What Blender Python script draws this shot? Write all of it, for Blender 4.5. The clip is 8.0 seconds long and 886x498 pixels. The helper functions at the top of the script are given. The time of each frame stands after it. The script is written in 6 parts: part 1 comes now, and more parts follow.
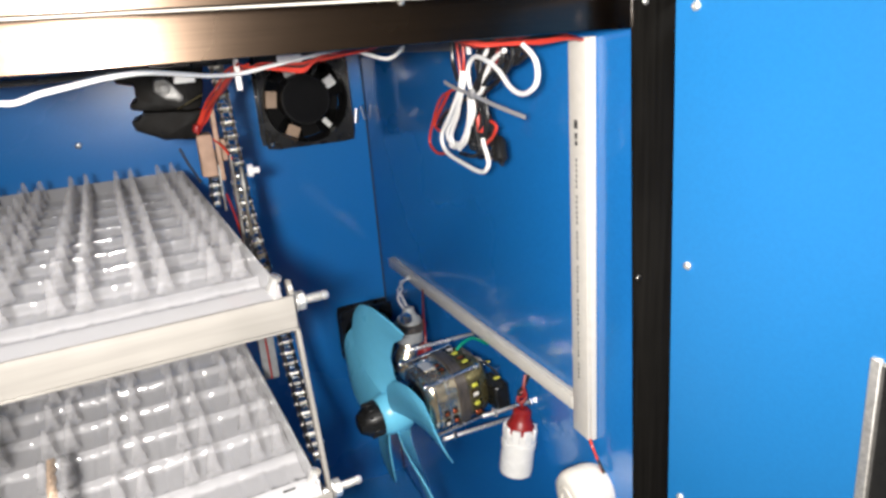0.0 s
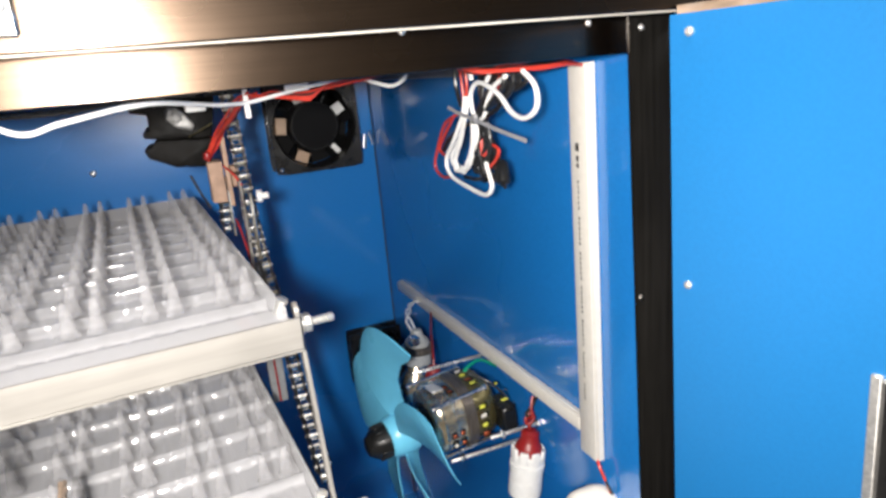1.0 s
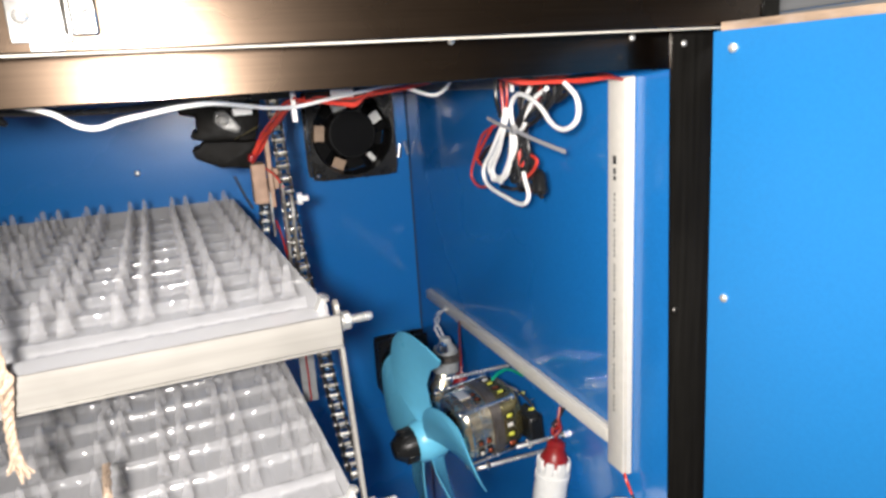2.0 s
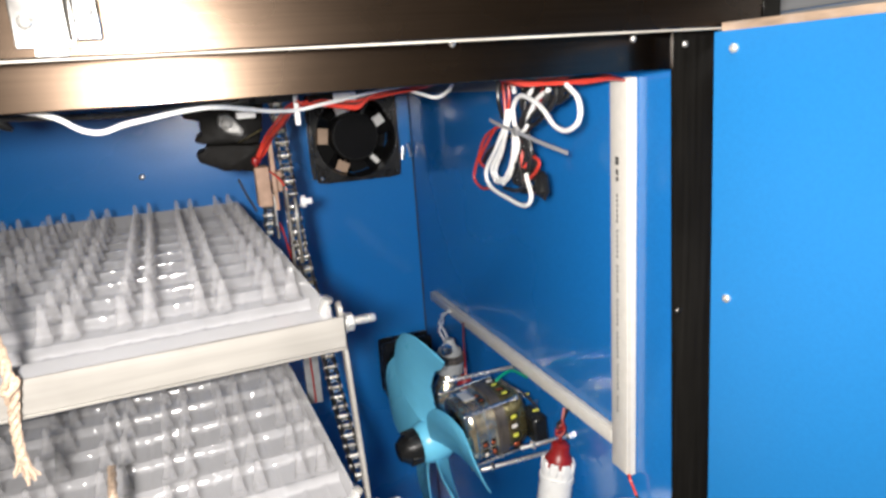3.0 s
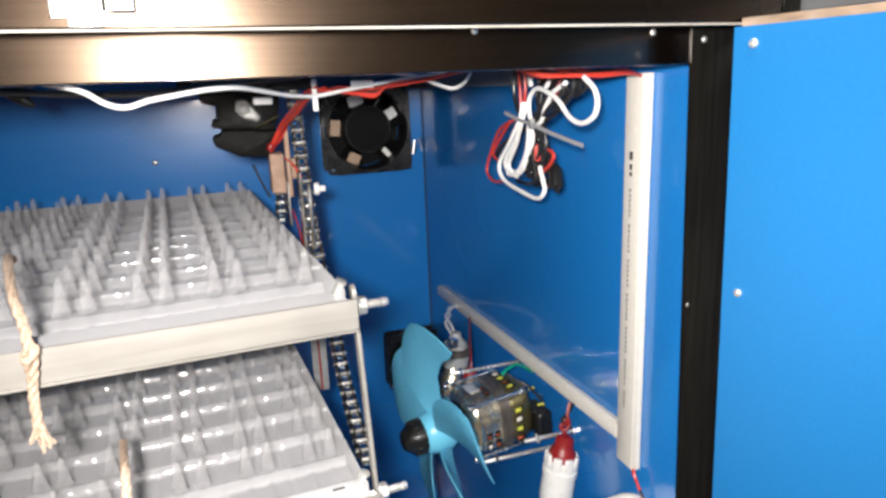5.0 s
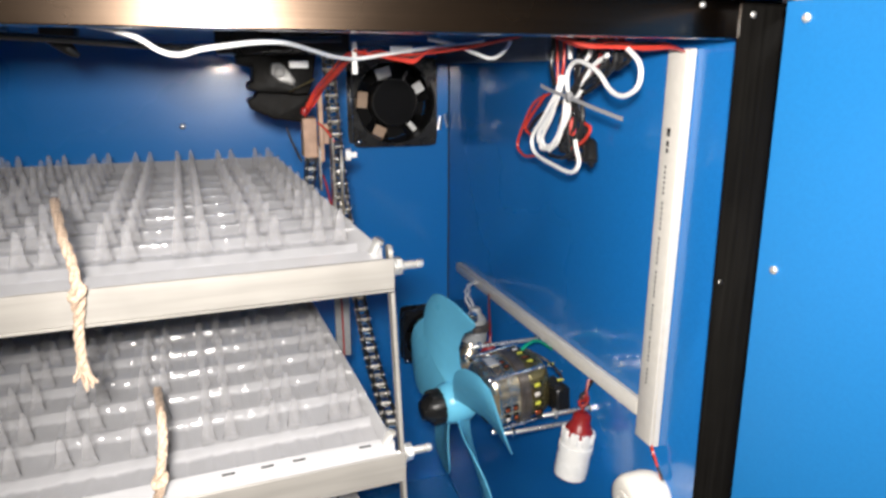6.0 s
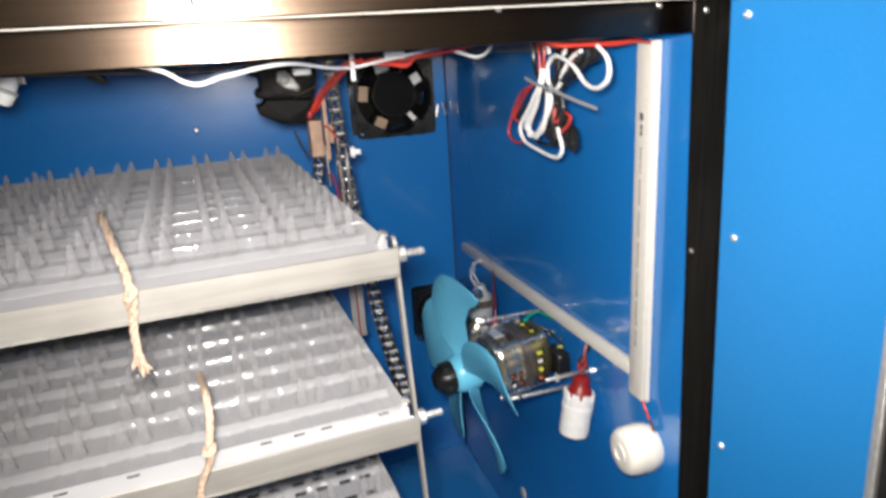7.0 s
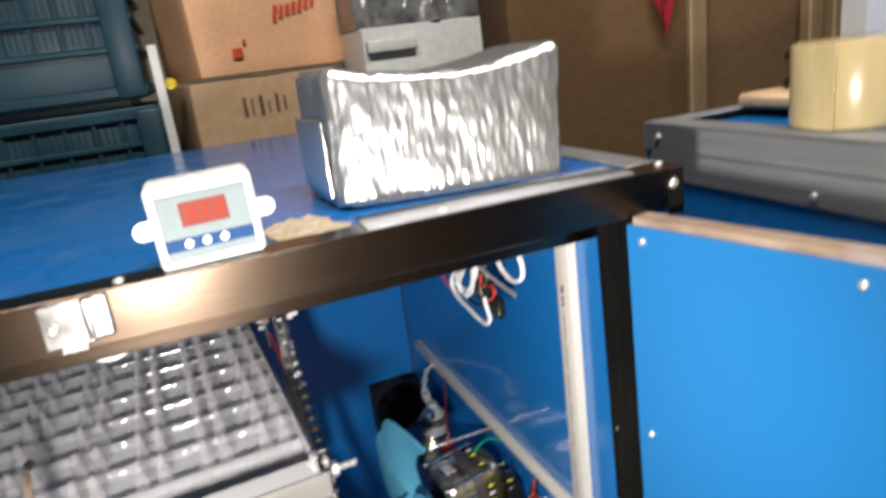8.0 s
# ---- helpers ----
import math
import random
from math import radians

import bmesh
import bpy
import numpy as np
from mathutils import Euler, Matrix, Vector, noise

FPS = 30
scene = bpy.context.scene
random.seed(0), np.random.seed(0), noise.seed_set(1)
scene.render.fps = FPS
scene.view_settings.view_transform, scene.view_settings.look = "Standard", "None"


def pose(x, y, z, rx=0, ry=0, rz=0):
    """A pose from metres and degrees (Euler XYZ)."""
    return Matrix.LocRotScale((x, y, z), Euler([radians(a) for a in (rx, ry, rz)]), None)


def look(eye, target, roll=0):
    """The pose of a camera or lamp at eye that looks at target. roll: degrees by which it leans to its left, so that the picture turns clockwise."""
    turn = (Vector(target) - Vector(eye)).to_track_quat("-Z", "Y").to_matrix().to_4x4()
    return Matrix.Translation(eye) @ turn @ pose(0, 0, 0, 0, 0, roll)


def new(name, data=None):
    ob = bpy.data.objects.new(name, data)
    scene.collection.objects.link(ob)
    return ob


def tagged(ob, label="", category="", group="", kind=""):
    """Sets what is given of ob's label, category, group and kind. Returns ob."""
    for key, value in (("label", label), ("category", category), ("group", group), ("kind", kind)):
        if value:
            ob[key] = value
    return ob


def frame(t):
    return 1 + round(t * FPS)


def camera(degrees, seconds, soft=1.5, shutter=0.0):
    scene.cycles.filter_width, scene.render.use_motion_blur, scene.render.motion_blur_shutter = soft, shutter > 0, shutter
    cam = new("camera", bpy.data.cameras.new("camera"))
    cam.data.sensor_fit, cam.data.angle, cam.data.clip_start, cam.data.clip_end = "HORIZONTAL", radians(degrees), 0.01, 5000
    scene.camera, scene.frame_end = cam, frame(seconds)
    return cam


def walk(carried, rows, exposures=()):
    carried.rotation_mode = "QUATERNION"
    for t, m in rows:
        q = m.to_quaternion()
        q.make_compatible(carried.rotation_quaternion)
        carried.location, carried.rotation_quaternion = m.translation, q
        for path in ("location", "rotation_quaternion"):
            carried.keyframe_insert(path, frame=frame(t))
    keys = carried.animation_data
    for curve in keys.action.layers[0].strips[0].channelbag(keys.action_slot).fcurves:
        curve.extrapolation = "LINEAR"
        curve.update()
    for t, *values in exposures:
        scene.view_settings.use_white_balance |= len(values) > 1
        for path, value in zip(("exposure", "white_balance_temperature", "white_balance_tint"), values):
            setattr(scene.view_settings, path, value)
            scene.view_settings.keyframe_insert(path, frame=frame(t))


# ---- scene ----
cam = camera(68.0, 8.0, soft=2.9, shutter=0.5)
PATH = [
    (0, (0.148, 0.178, 1.124), (0.866, 1.943, 0.516), -4.4),
    (0.5, (0.148, 0.177, 1.122), (0.885, 1.943, 0.54), -4.6),
    (1, (0.15, 0.169, 1.125), (0.849, 1.964, 0.587), -5.2),
    (1.5, (0.145, 0.164, 1.124), (0.814, 1.981, 0.621), -4.5),
    (2, (0.137, 0.162, 1.122), (0.774, 1.993, 0.631), -3.6),
    (3.5, (0.139, 0.16, 1.122), (0.76, 1.998, 0.639), -4.1),
    (4, (0.14, 0.16, 1.122), (0.771, 1.994, 0.633), -4.0),
    (4.5, (0.13, 0.159, 1.117), (0.733, 2.002, 0.63), -3.0),
    (5, (0.129, 0.157, 1.114), (0.743, 1.999, 0.633), -2.3),
    (5.2, (0.119, 0.159, 1.107), (0.714, 2.008, 0.63), -0.4),
    (6.3, (0.109, 0.154, 1.101), (0.686, 1.994, 0.568), 0.4),
    (6.5, (0.109, 0.14, 1.108), (0.597, 2.003, 0.57), -1.6),
    (7, (0.103, 0.103, 1.123), (0.646, 1.937, 0.535), -3.6),
    (7.3, (0.114, 0.082, 1.117), (0.606, 1.888, 0.414), -7.0),
    (7.5, (0.139, 0.076, 1.143), (0.604, 1.91, 0.495), -10.0),
    (7.6, (0.147, 0.081, 1.165), (0.678, 1.909, 0.552), -9.3),
    (7.7, (0.153, 0.092, 1.191), (0.758, 1.919, 0.646), -7.6),
    (7.8, (0.162, 0.107, 1.229), (0.827, 1.915, 0.692), -8.0),
    (7.9, (0.163, 0.114, 1.256), (0.763, 1.932, 0.678), -8.4),
    (8, (0.162, 0.118, 1.271), (0.792, 1.928, 0.697), -7.4),
]
walk(cam, [(t, look(eye, target, roll)) for t, eye, target, roll in PATH], [(0, 0.0), (6.5, -0.05), (7.4, -0.2), (8.0, -0.3)])

# ---------------------------------------------------------------- light
LAMP_POS = (0.094, 0.122, 1.140)
w = bpy.data.worlds.new("world")
scene.world = w
w.use_nodes = True
w.node_tree.nodes["Background"].inputs["Color"].default_value = (0.9, 0.95, 1.0, 1)
w.node_tree.nodes["Background"].inputs["Strength"].default_value = 0.035

torch = bpy.data.lights.new("phone_torch", "SPOT")
torch.energy, torch.color, torch.shadow_soft_size = 33.0, (1.0, 0.955, 0.90), 0.018
torch.spot_size, torch.spot_blend = radians(114), 0.9
torch_ob = new("phone_torch", torch)
torch_ob.matrix_world = look(LAMP_POS, (0.40, 0.9, 0.88))

# Unseen overhead lamp, added to stand for the room's ambient light.
room = bpy.data.lights.new("overhead_fill", "AREA")
room.shape, room.size, room.size_y = "RECTANGLE", 1.2, 0.06
room.energy, room.color = 50.0, (1.0, 0.96, 0.9)
room_ob = new("overhead_fill", room)
room_ob.matrix_world = look((0.3, 0.1, 2.52), (0.3, 0.1, 0.0))

# ---------------------------------------------------------------- materials


def material(name):
    m = bpy.data.materials.new(name)
    m.use_nodes = True
    nt = m.node_tree
    return m, nt, nt.nodes["Principled BSDF"]


def surface(name, color, rough=0.5, metal=0.0, grain=0.12, scale=60.0, bump=0.0, bump_scale=300.0, stain=0.0, stain_scale=6.0,
            stain_color=None, stretch=(1, 1, 1), spec=0.5, rough_var=0.1, coat=0.0, coat_rough=0.03, coat_ior=1.5, aniso=0.0, random=0.0):
    """Principled surface with grain and stains at two scales, uneven gloss and fine relief."""
    m, nt, p = material(name)
    n, l = nt.nodes, nt.links
    tc = n.new("ShaderNodeTexCoord")
    mp = n.new("ShaderNodeMapping")
    mp.inputs["Scale"].default_value = stretch
    l.new(tc.outputs["Object"], mp.inputs["Vector"])
    n1 = n.new("ShaderNodeTexNoise")
    n1.inputs["Scale"].default_value, n1.inputs["Detail"].default_value = scale, 6
    l.new(mp.outputs["Vector"], n1.inputs["Vector"])
    n2 = n.new("ShaderNodeTexNoise")
    n2.inputs["Scale"].default_value, n2.inputs["Detail"].default_value = stain_scale, 4
    l.new(tc.outputs["Object"], n2.inputs["Vector"])
    r1 = n.new("ShaderNodeMapRange")
    r1.inputs["From Min"].default_value, r1.inputs["From Max"].default_value = 0.3, 0.7
    r1.inputs["To Min"].default_value, r1.inputs["To Max"].default_value = 1 - grain, 1 + grain
    l.new(n1.outputs["Fac"], r1.inputs["Value"])
    mul = n.new("ShaderNodeMix")
    mul.data_type, mul.blend_type = "RGBA", "MULTIPLY"
    mul.inputs["Factor"].default_value = 1
    mul.inputs["A"].default_value = (*color, 1)
    l.new(r1.outputs["Result"], mul.inputs["B"])
    out = mul.outputs["Result"]
    if stain:
        r2 = n.new("ShaderNodeMapRange")
        r2.inputs["From Min"].default_value, r2.inputs["From Max"].default_value = 0.45, 0.75
        r2.inputs["To Max"].default_value = stain
        l.new(n2.outputs["Fac"], r2.inputs["Value"])
        mx = n.new("ShaderNodeMix")
        mx.data_type = "RGBA"
        l.new(r2.outputs["Result"], mx.inputs["Factor"])
        l.new(out, mx.inputs["A"])
        mx.inputs["B"].default_value = (*(stain_color or [c * 0.6 for c in color]), 1)
        out = mx.outputs["Result"]
    if random:
        oi = n.new("ShaderNodeObjectInfo")
        r4 = n.new("ShaderNodeMapRange")
        r4.inputs["To Min"].default_value, r4.inputs["To Max"].default_value = 1 - random, 1 + random
        l.new(oi.outputs["Random"], r4.inputs["Value"])
        mr = n.new("ShaderNodeMix")
        mr.data_type, mr.blend_type = "RGBA", "MULTIPLY"
        mr.inputs["Factor"].default_value = 1
        l.new(out, mr.inputs["A"])
        l.new(r4.outputs["Result"], mr.inputs["B"])
        out = mr.outputs["Result"]
    l.new(out, p.inputs["Base Color"])
    r3 = n.new("ShaderNodeMapRange")
    r3.inputs["From Min"].default_value, r3.inputs["From Max"].default_value = 0.3, 0.7
    r3.inputs["To Min"].default_value, r3.inputs["To Max"].default_value = max(0.02, rough - rough_var), min(1, rough + rough_var)
    l.new(n2.outputs["Fac"], r3.inputs["Value"])
    l.new(r3.outputs["Result"], p.inputs["Roughness"])
    p.inputs["Metallic"].default_value = metal
    p.inputs["Specular IOR Level"].default_value = spec
    p.inputs["Coat Weight"].default_value = coat
    p.inputs["Coat Roughness"].default_value = coat_rough
    p.inputs["Coat IOR"].default_value = coat_ior
    p.inputs["Anisotropic"].default_value = aniso
    if aniso:                                             # brushed along x: the highlight spreads across the brushing
        tg = n.new("ShaderNodeCombineXYZ")
        tg.inputs["Z"].default_value = 1.0
        l.new(tg.outputs["Vector"], p.inputs["Tangent"])
    if bump:
        n3 = n.new("ShaderNodeTexNoise")
        n3.inputs["Scale"].default_value, n3.inputs["Detail"].default_value = bump_scale, 4
        l.new(mp.outputs["Vector"], n3.inputs["Vector"])
        b = n.new("ShaderNodeBump")
        b.inputs["Strength"].default_value, b.inputs["Distance"].default_value = bump, 0.002
        l.new(n3.outputs["Fac"], b.inputs["Height"])
        l.new(b.outputs["Normal"], p.inputs["Normal"])
    return m


BLUE = surface("blue_laminate", (0.011, 0.165, 0.49), 0.26, grain=0.05, scale=350, bump=0.006, bump_scale=500, stain=0.10,
               stain_scale=3.0, stain_color=(0.02, 0.17, 0.49), rough_var=0.04, spec=0.3, coat=0.80, coat_rough=0.085, coat_ior=1.5)
BLUE_TOP = surface("scuffed_blue_laminate", (0.008, 0.12, 0.38), 0.17, grain=0.15, scale=120, bump=0.02, bump_scale=300, stain=0.55,
                   stain_scale=16, stain_color=(0.075, 0.15, 0.30), rough_var=0.10)
BLUE_FLOOR = surface("mottled_pale_blue_laminate", (0.022, 0.20, 0.52), 0.22, grain=0.08, scale=200, bump=0.02, stain=0.4, stain_scale=8, stain_color=(0.06, 0.26, 0.56))
BLUE_DOOR = surface("blue_laminate_door", (0.010, 0.128, 0.335), 0.35, grain=0.04, scale=400, bump=0.02, bump_scale=600, stain=0.08,
                    stain_scale=4.0, stain_color=(0.02, 0.17, 0.52), rough_var=0.06)
BRONZE = surface("bronze_anodised_aluminium", (0.071, 0.050, 0.036), 0.28, metal=1.0, grain=0.12, scale=500, stretch=(0.02, 1, 1),
                 bump=0.04, bump_scale=900, rough_var=0.04, stain=0.25, stain_scale=9, coat=0.5, coat_rough=0.10, aniso=0.3)
BLACK_METAL = surface("black_anodised_aluminium", (0.007, 0.0066, 0.006), 0.16, metal=0.0, grain=0.3, scale=300, stretch=(1, 1, 0.03),
                      rough_var=0.05, stain=0.2, stain_scale=45, stain_color=(0.012, 0.011, 0.010), spec=0.06)
RAW_ALU = surface("cut_aluminium", (0.72, 0.70, 0.67), 0.42, metal=0.85, grain=0.2, scale=400, bump=0.05, rough_var=0.1)
CUT_EDGE = surface("sanded_aluminium_edge", (0.42, 0.39, 0.35), 0.7, metal=0.1, grain=0.2, scale=200, stretch=(0.1, 1, 1), stain=0.4, stain_scale=30,
                   stain_color=(0.2, 0.17, 0.14), spec=0.2)
RAIL_ALU = surface("brushed_aluminium", (0.315, 0.298, 0.275), 0.5, metal=0.4, grain=0.09, scale=260, stretch=(0.05, 1, 1), bump=0.04,
                   stain=0.2, stain_scale=18, stain_color=(0.62, 0.59, 0.55), rough_var=0.08)
GREY_ALU = surface("weathered_grey_aluminium", (0.26, 0.265, 0.27), 0.5, metal=0.5, grain=0.15, scale=200, stretch=(1, 0.05, 1),
                   stain=0.3, stain_scale=12)
GALV = surface("dull_galvanised_steel", (0.46, 0.45, 0.44), 0.22, metal=0.95, grain=0.2, scale=150, stain=0.3, stain_scale=30, stain_color=(0.3, 0.28, 0.25))
CHROME = surface("zinc_plated_steel", (0.82, 0.82, 0.80), 0.2, metal=1.0, grain=0.08, scale=200, stain=0.2, stain_scale=60)
ZINC = surface("bright_zinc", (0.80, 0.79, 0.76), 0.32, metal=0.8, grain=0.08, scale=200, stain=0.2, stain_scale=60)
STEEL_DARK = surface("dark_steel", (0.16, 0.15, 0.14), 0.32, metal=1.0, grain=0.2, scale=300, stain=0.35, stain_scale=50)
STEEL_WARM = surface("bright_motor_steel", (0.84, 0.74, 0.55), 0.23, metal=0.95, grain=0.08, scale=120, rough_var=0.08, stain=0.3, stain_scale=70, stain_color=(0.45, 0.36, 0.18))
PASSIVATED = surface("yellow_passivated_steel", (0.21, 0.18, 0.085), 0.3, metal=0.8, grain=0.15, scale=150, rough_var=0.1, stain=0.4, stain_scale=60,
                     stain_color=(0.20, 0.15, 0.07))
LAMINATION = surface("steel_laminations", (0.155, 0.135, 0.118), 0.45, metal=0.7, grain=0.4, scale=900, stretch=(1, 0.05, 0.05), stain=0.3,
                     stain_scale=40, stain_color=(0.14, 0.07, 0.04))
COPPER = surface("varnished_copper_winding", (0.42, 0.10, 0.04), 0.4, metal=0.7, grain=0.3, scale=500)
YELLOW = surface("yellow_insulation_and_reflection", (0.62, 0.62, 0.07), 0.45, grain=0.15, scale=200)
BLACK_PLASTIC = surface("black_plastic", (0.009, 0.009, 0.0092), 0.30, grain=0.2, scale=200, bump=0.05, stain=0.25, stain_scale=40,
                        stain_color=(0.016, 0.016, 0.016), spec=0.35)
BLACK_MATT = surface("matt_black_label", (0.005, 0.005, 0.0055), 0.75, grain=0.15, scale=400, spec=0.12)
ALU_CAST = surface("dull_cast_aluminium", (0.204, 0.201, 0.195), 0.5, metal=0.4, grain=0.35, scale=120, bump=0.3, bump_scale=150, stain=0.6, stain_scale=60, stain_color=(0.06, 0.055, 0.05))
GREASY = surface("greasy_black_gearbox", (0.0045, 0.0042, 0.004), 0.55, grain=0.4, scale=90, bump=0.3, bump_scale=120, stain=0.4, stain_scale=50,
                 stain_color=(0.02, 0.017, 0.014), spec=0.08)
CREAM = surface("cream_pvc", (0.64, 0.605, 0.55), 0.4, grain=0.04, scale=150, bump=0.02, stain=0.18, stain_scale=25, stain_color=(0.6, 0.56, 0.5))
WHITE = surface("white_plastic", (0.74, 0.73, 0.71), 0.3, grain=0.03, scale=150, stain=0.1, stain_scale=40, stain_color=(0.7, 0.68, 0.64))
WHITE_WIRE = surface("white_cable_sheath", (0.80, 0.79, 0.77), 0.35, grain=0.04, scale=200)
RED_WIRE = surface("red_wire", (0.48, 0.038, 0.022), 0.35, grain=0.1, scale=200)
DARK_RED_WIRE = surface("dark_red_wire", (0.22, 0.012, 0.010), 0.4, grain=0.2, scale=200)
BLACK_WIRE = surface("black_wire", (0.014, 0.014, 0.015), 0.3, grain=0.1, scale=200)
GREEN_WIRE = surface("green_wire", (0.0, 0.28, 0.16), 0.35, grain=0.1, scale=200)
RED_RUBBER = surface("dark_red_rubber", (0.23, 0.009, 0.009), 0.42, grain=0.15, scale=120, bump=0.08)
CYAN = surface("light_blue_plastic", (0.14, 0.50, 0.70), 0.33, grain=0.04, scale=120, bump=0.01, stain=0.15, stain_scale=14,
               stain_color=(0.07, 0.36, 0.55))
ROPE = surface("jute_rope", (0.47, 0.345, 0.255), 0.9, grain=0.35, scale=500, bump=0.6, bump_scale=700, stain=0.25, stain_scale=60)
GREY_FITTING = surface("grey_plastic_fitting", (0.30, 0.31, 0.31), 0.45, grain=0.1, scale=200)
PINK_BOARD = surface("worn_pinkish_board", (0.33, 0.215, 0.155), 0.7, grain=0.25, scale=90, bump=0.2, stain=0.45, stain_scale=35, stain_color=(0.20, 0.12, 0.08))
TAN = surface("tan_fan_reflection", (0.40, 0.27, 0.18), 0.5, grain=0.08, scale=150)
PLY = surface("raw_plywood_edge", (0.24, 0.165, 0.11), 0.8, grain=0.35, scale=160, stretch=(1, 0.1, 1), bump=0.3, stain=0.5, stain_scale=30,
              stain_color=(0.45, 0.42, 0.40))
CARD = surface("brown_cardboard", (0.52, 0.34, 0.20), 0.85, grain=0.08, scale=60, bump=0.1, stain=0.3, stain_scale=7)
CARD_ORANGE = surface("orange_cardboard", (0.88, 0.49, 0.27), 0.8, grain=0.08, scale=120, bump=0.1, stain=0.2, stain_scale=9)
CARD_BROWN = surface("dark_brown_cardboard", (0.12, 0.070, 0.033), 0.9, grain=0.12, scale=90, bump=0.1, stain=0.3, stain_scale=5, spec=0.2)
CARD_RED = surface("red_print", (0.65, 0.07, 0.03), 0.7, grain=0.15, scale=200)
CARD_DARK = surface("dark_print", (0.10, 0.07, 0.05), 0.8, grain=0.2, scale=200)
CRATE = surface("teal_blue_crate_plastic", (0.007, 0.046, 0.072), 0.42, grain=0.1, scale=90, stain=0.3, stain_scale=8, stain_color=(0.03, 0.11, 0.15))
TAPE = surface("buff_packing_tape", (0.52, 0.41, 0.21), 0.26, grain=0.05, scale=200, stretch=(1, 1, 0.2), coat=0.3)
PAPER = surface("white_paper", (0.75, 0.74, 0.72), 0.8, grain=0.05, scale=200)
RED_CLOTH = surface("red_cloth", (0.42, 0.015, 0.035), 0.8, grain=0.15, scale=300, bump=0.2)
WOOD = surface("pale_wood", (0.25, 0.17, 0.09), 0.65, grain=0.25, scale=60, stretch=(1, 1, 0.05), bump=0.1)
GREY_BAG = surface("grey_plastic_sheeting", (0.17, 0.17, 0.165), 0.16, grain=0.5, scale=40, bump=0.9, bump_scale=60)
WALL = surface("painted_plaster", (0.42, 0.36, 0.28), 0.85, grain=0.08, scale=40, bump=0.15, bump_scale=80, stain=0.3, stain_scale=2)
FLOOR = surface("dull_concrete", (0.24, 0.23, 0.21), 0.8, grain=0.2, scale=30, bump=0.2, stain=0.4, stain_scale=3)
CEIL = surface("white_ceiling", (0.6, 0.58, 0.54), 0.9, grain=0.05, scale=20)
BROWN_BOARD = surface("brown_hardboard", (0.16, 0.095, 0.048), 0.6, grain=0.15, scale=80, stain=0.25, stain_scale=4)
SLOT_SHADE_SEAM = surface("slot_shade_and_seam", (0.05, 0.05, 0.05), 0.9, grain=0.2, scale=300, spec=0.1)
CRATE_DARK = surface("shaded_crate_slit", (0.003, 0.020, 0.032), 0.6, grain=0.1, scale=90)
INK = surface("black_ink", (0.02, 0.02, 0.02), 0.6, grain=0.2, scale=400)
GREY_LABEL = surface("grey_front_label", (0.17, 0.20, 0.205), 0.9, grain=0.05, scale=200, spec=0.1)
NAVY_LABEL = surface("navy_label_band", (0.02, 0.05, 0.13), 0.85, grain=0.05, scale=200, spec=0.1)
SILVER_LABEL = surface("silver_label", (0.7, 0.7, 0.68), 0.35, metal=0.5, grain=0.05, scale=200)


def foil_material():
    """Crinkled foil: fine creases that run mostly upright, over broad slack folds."""
    m, nt, p = material("crinkled_foil")
    n, l = nt.nodes, nt.links
    p.inputs["Base Color"].default_value = (0.80, 0.81, 0.82, 1)
    p.inputs["Metallic"].default_value, p.inputs["Roughness"].default_value = 0.93, 0.28
    tc = n.new("ShaderNodeTexCoord")
    mp = n.new("ShaderNodeMapping")
    mp.inputs["Scale"].default_value = (1.0, 1.0, 0.24)
    mp.inputs["Rotation"].default_value = (0, radians(18), 0)
    v = n.new("ShaderNodeTexVoronoi")
    v.inputs["Scale"].default_value = 190
    nz = n.new("ShaderNodeTexNoise")
    nz.inputs["Scale"].default_value, nz.inputs["Detail"].default_value = 130, 4
    mx = n.new("ShaderNodeMath")
    b = n.new("ShaderNodeBump")
    b.inputs["Strength"].default_value, b.inputs["Distance"].default_value = 0.5, 0.0018
    l.new(tc.outputs["Object"], mp.inputs["Vector"])
    l.new(mp.outputs["Vector"], v.inputs["Vector"])
    l.new(mp.outputs["Vector"], nz.inputs["Vector"])
    l.new(v.outputs["Distance"], mx.inputs[0])
    l.new(nz.outputs["Fac"], mx.inputs[1])
    l.new(mx.outputs["Value"], b.inputs["Height"])
    l.new(b.outputs["Normal"], p.inputs["Normal"])
    return m


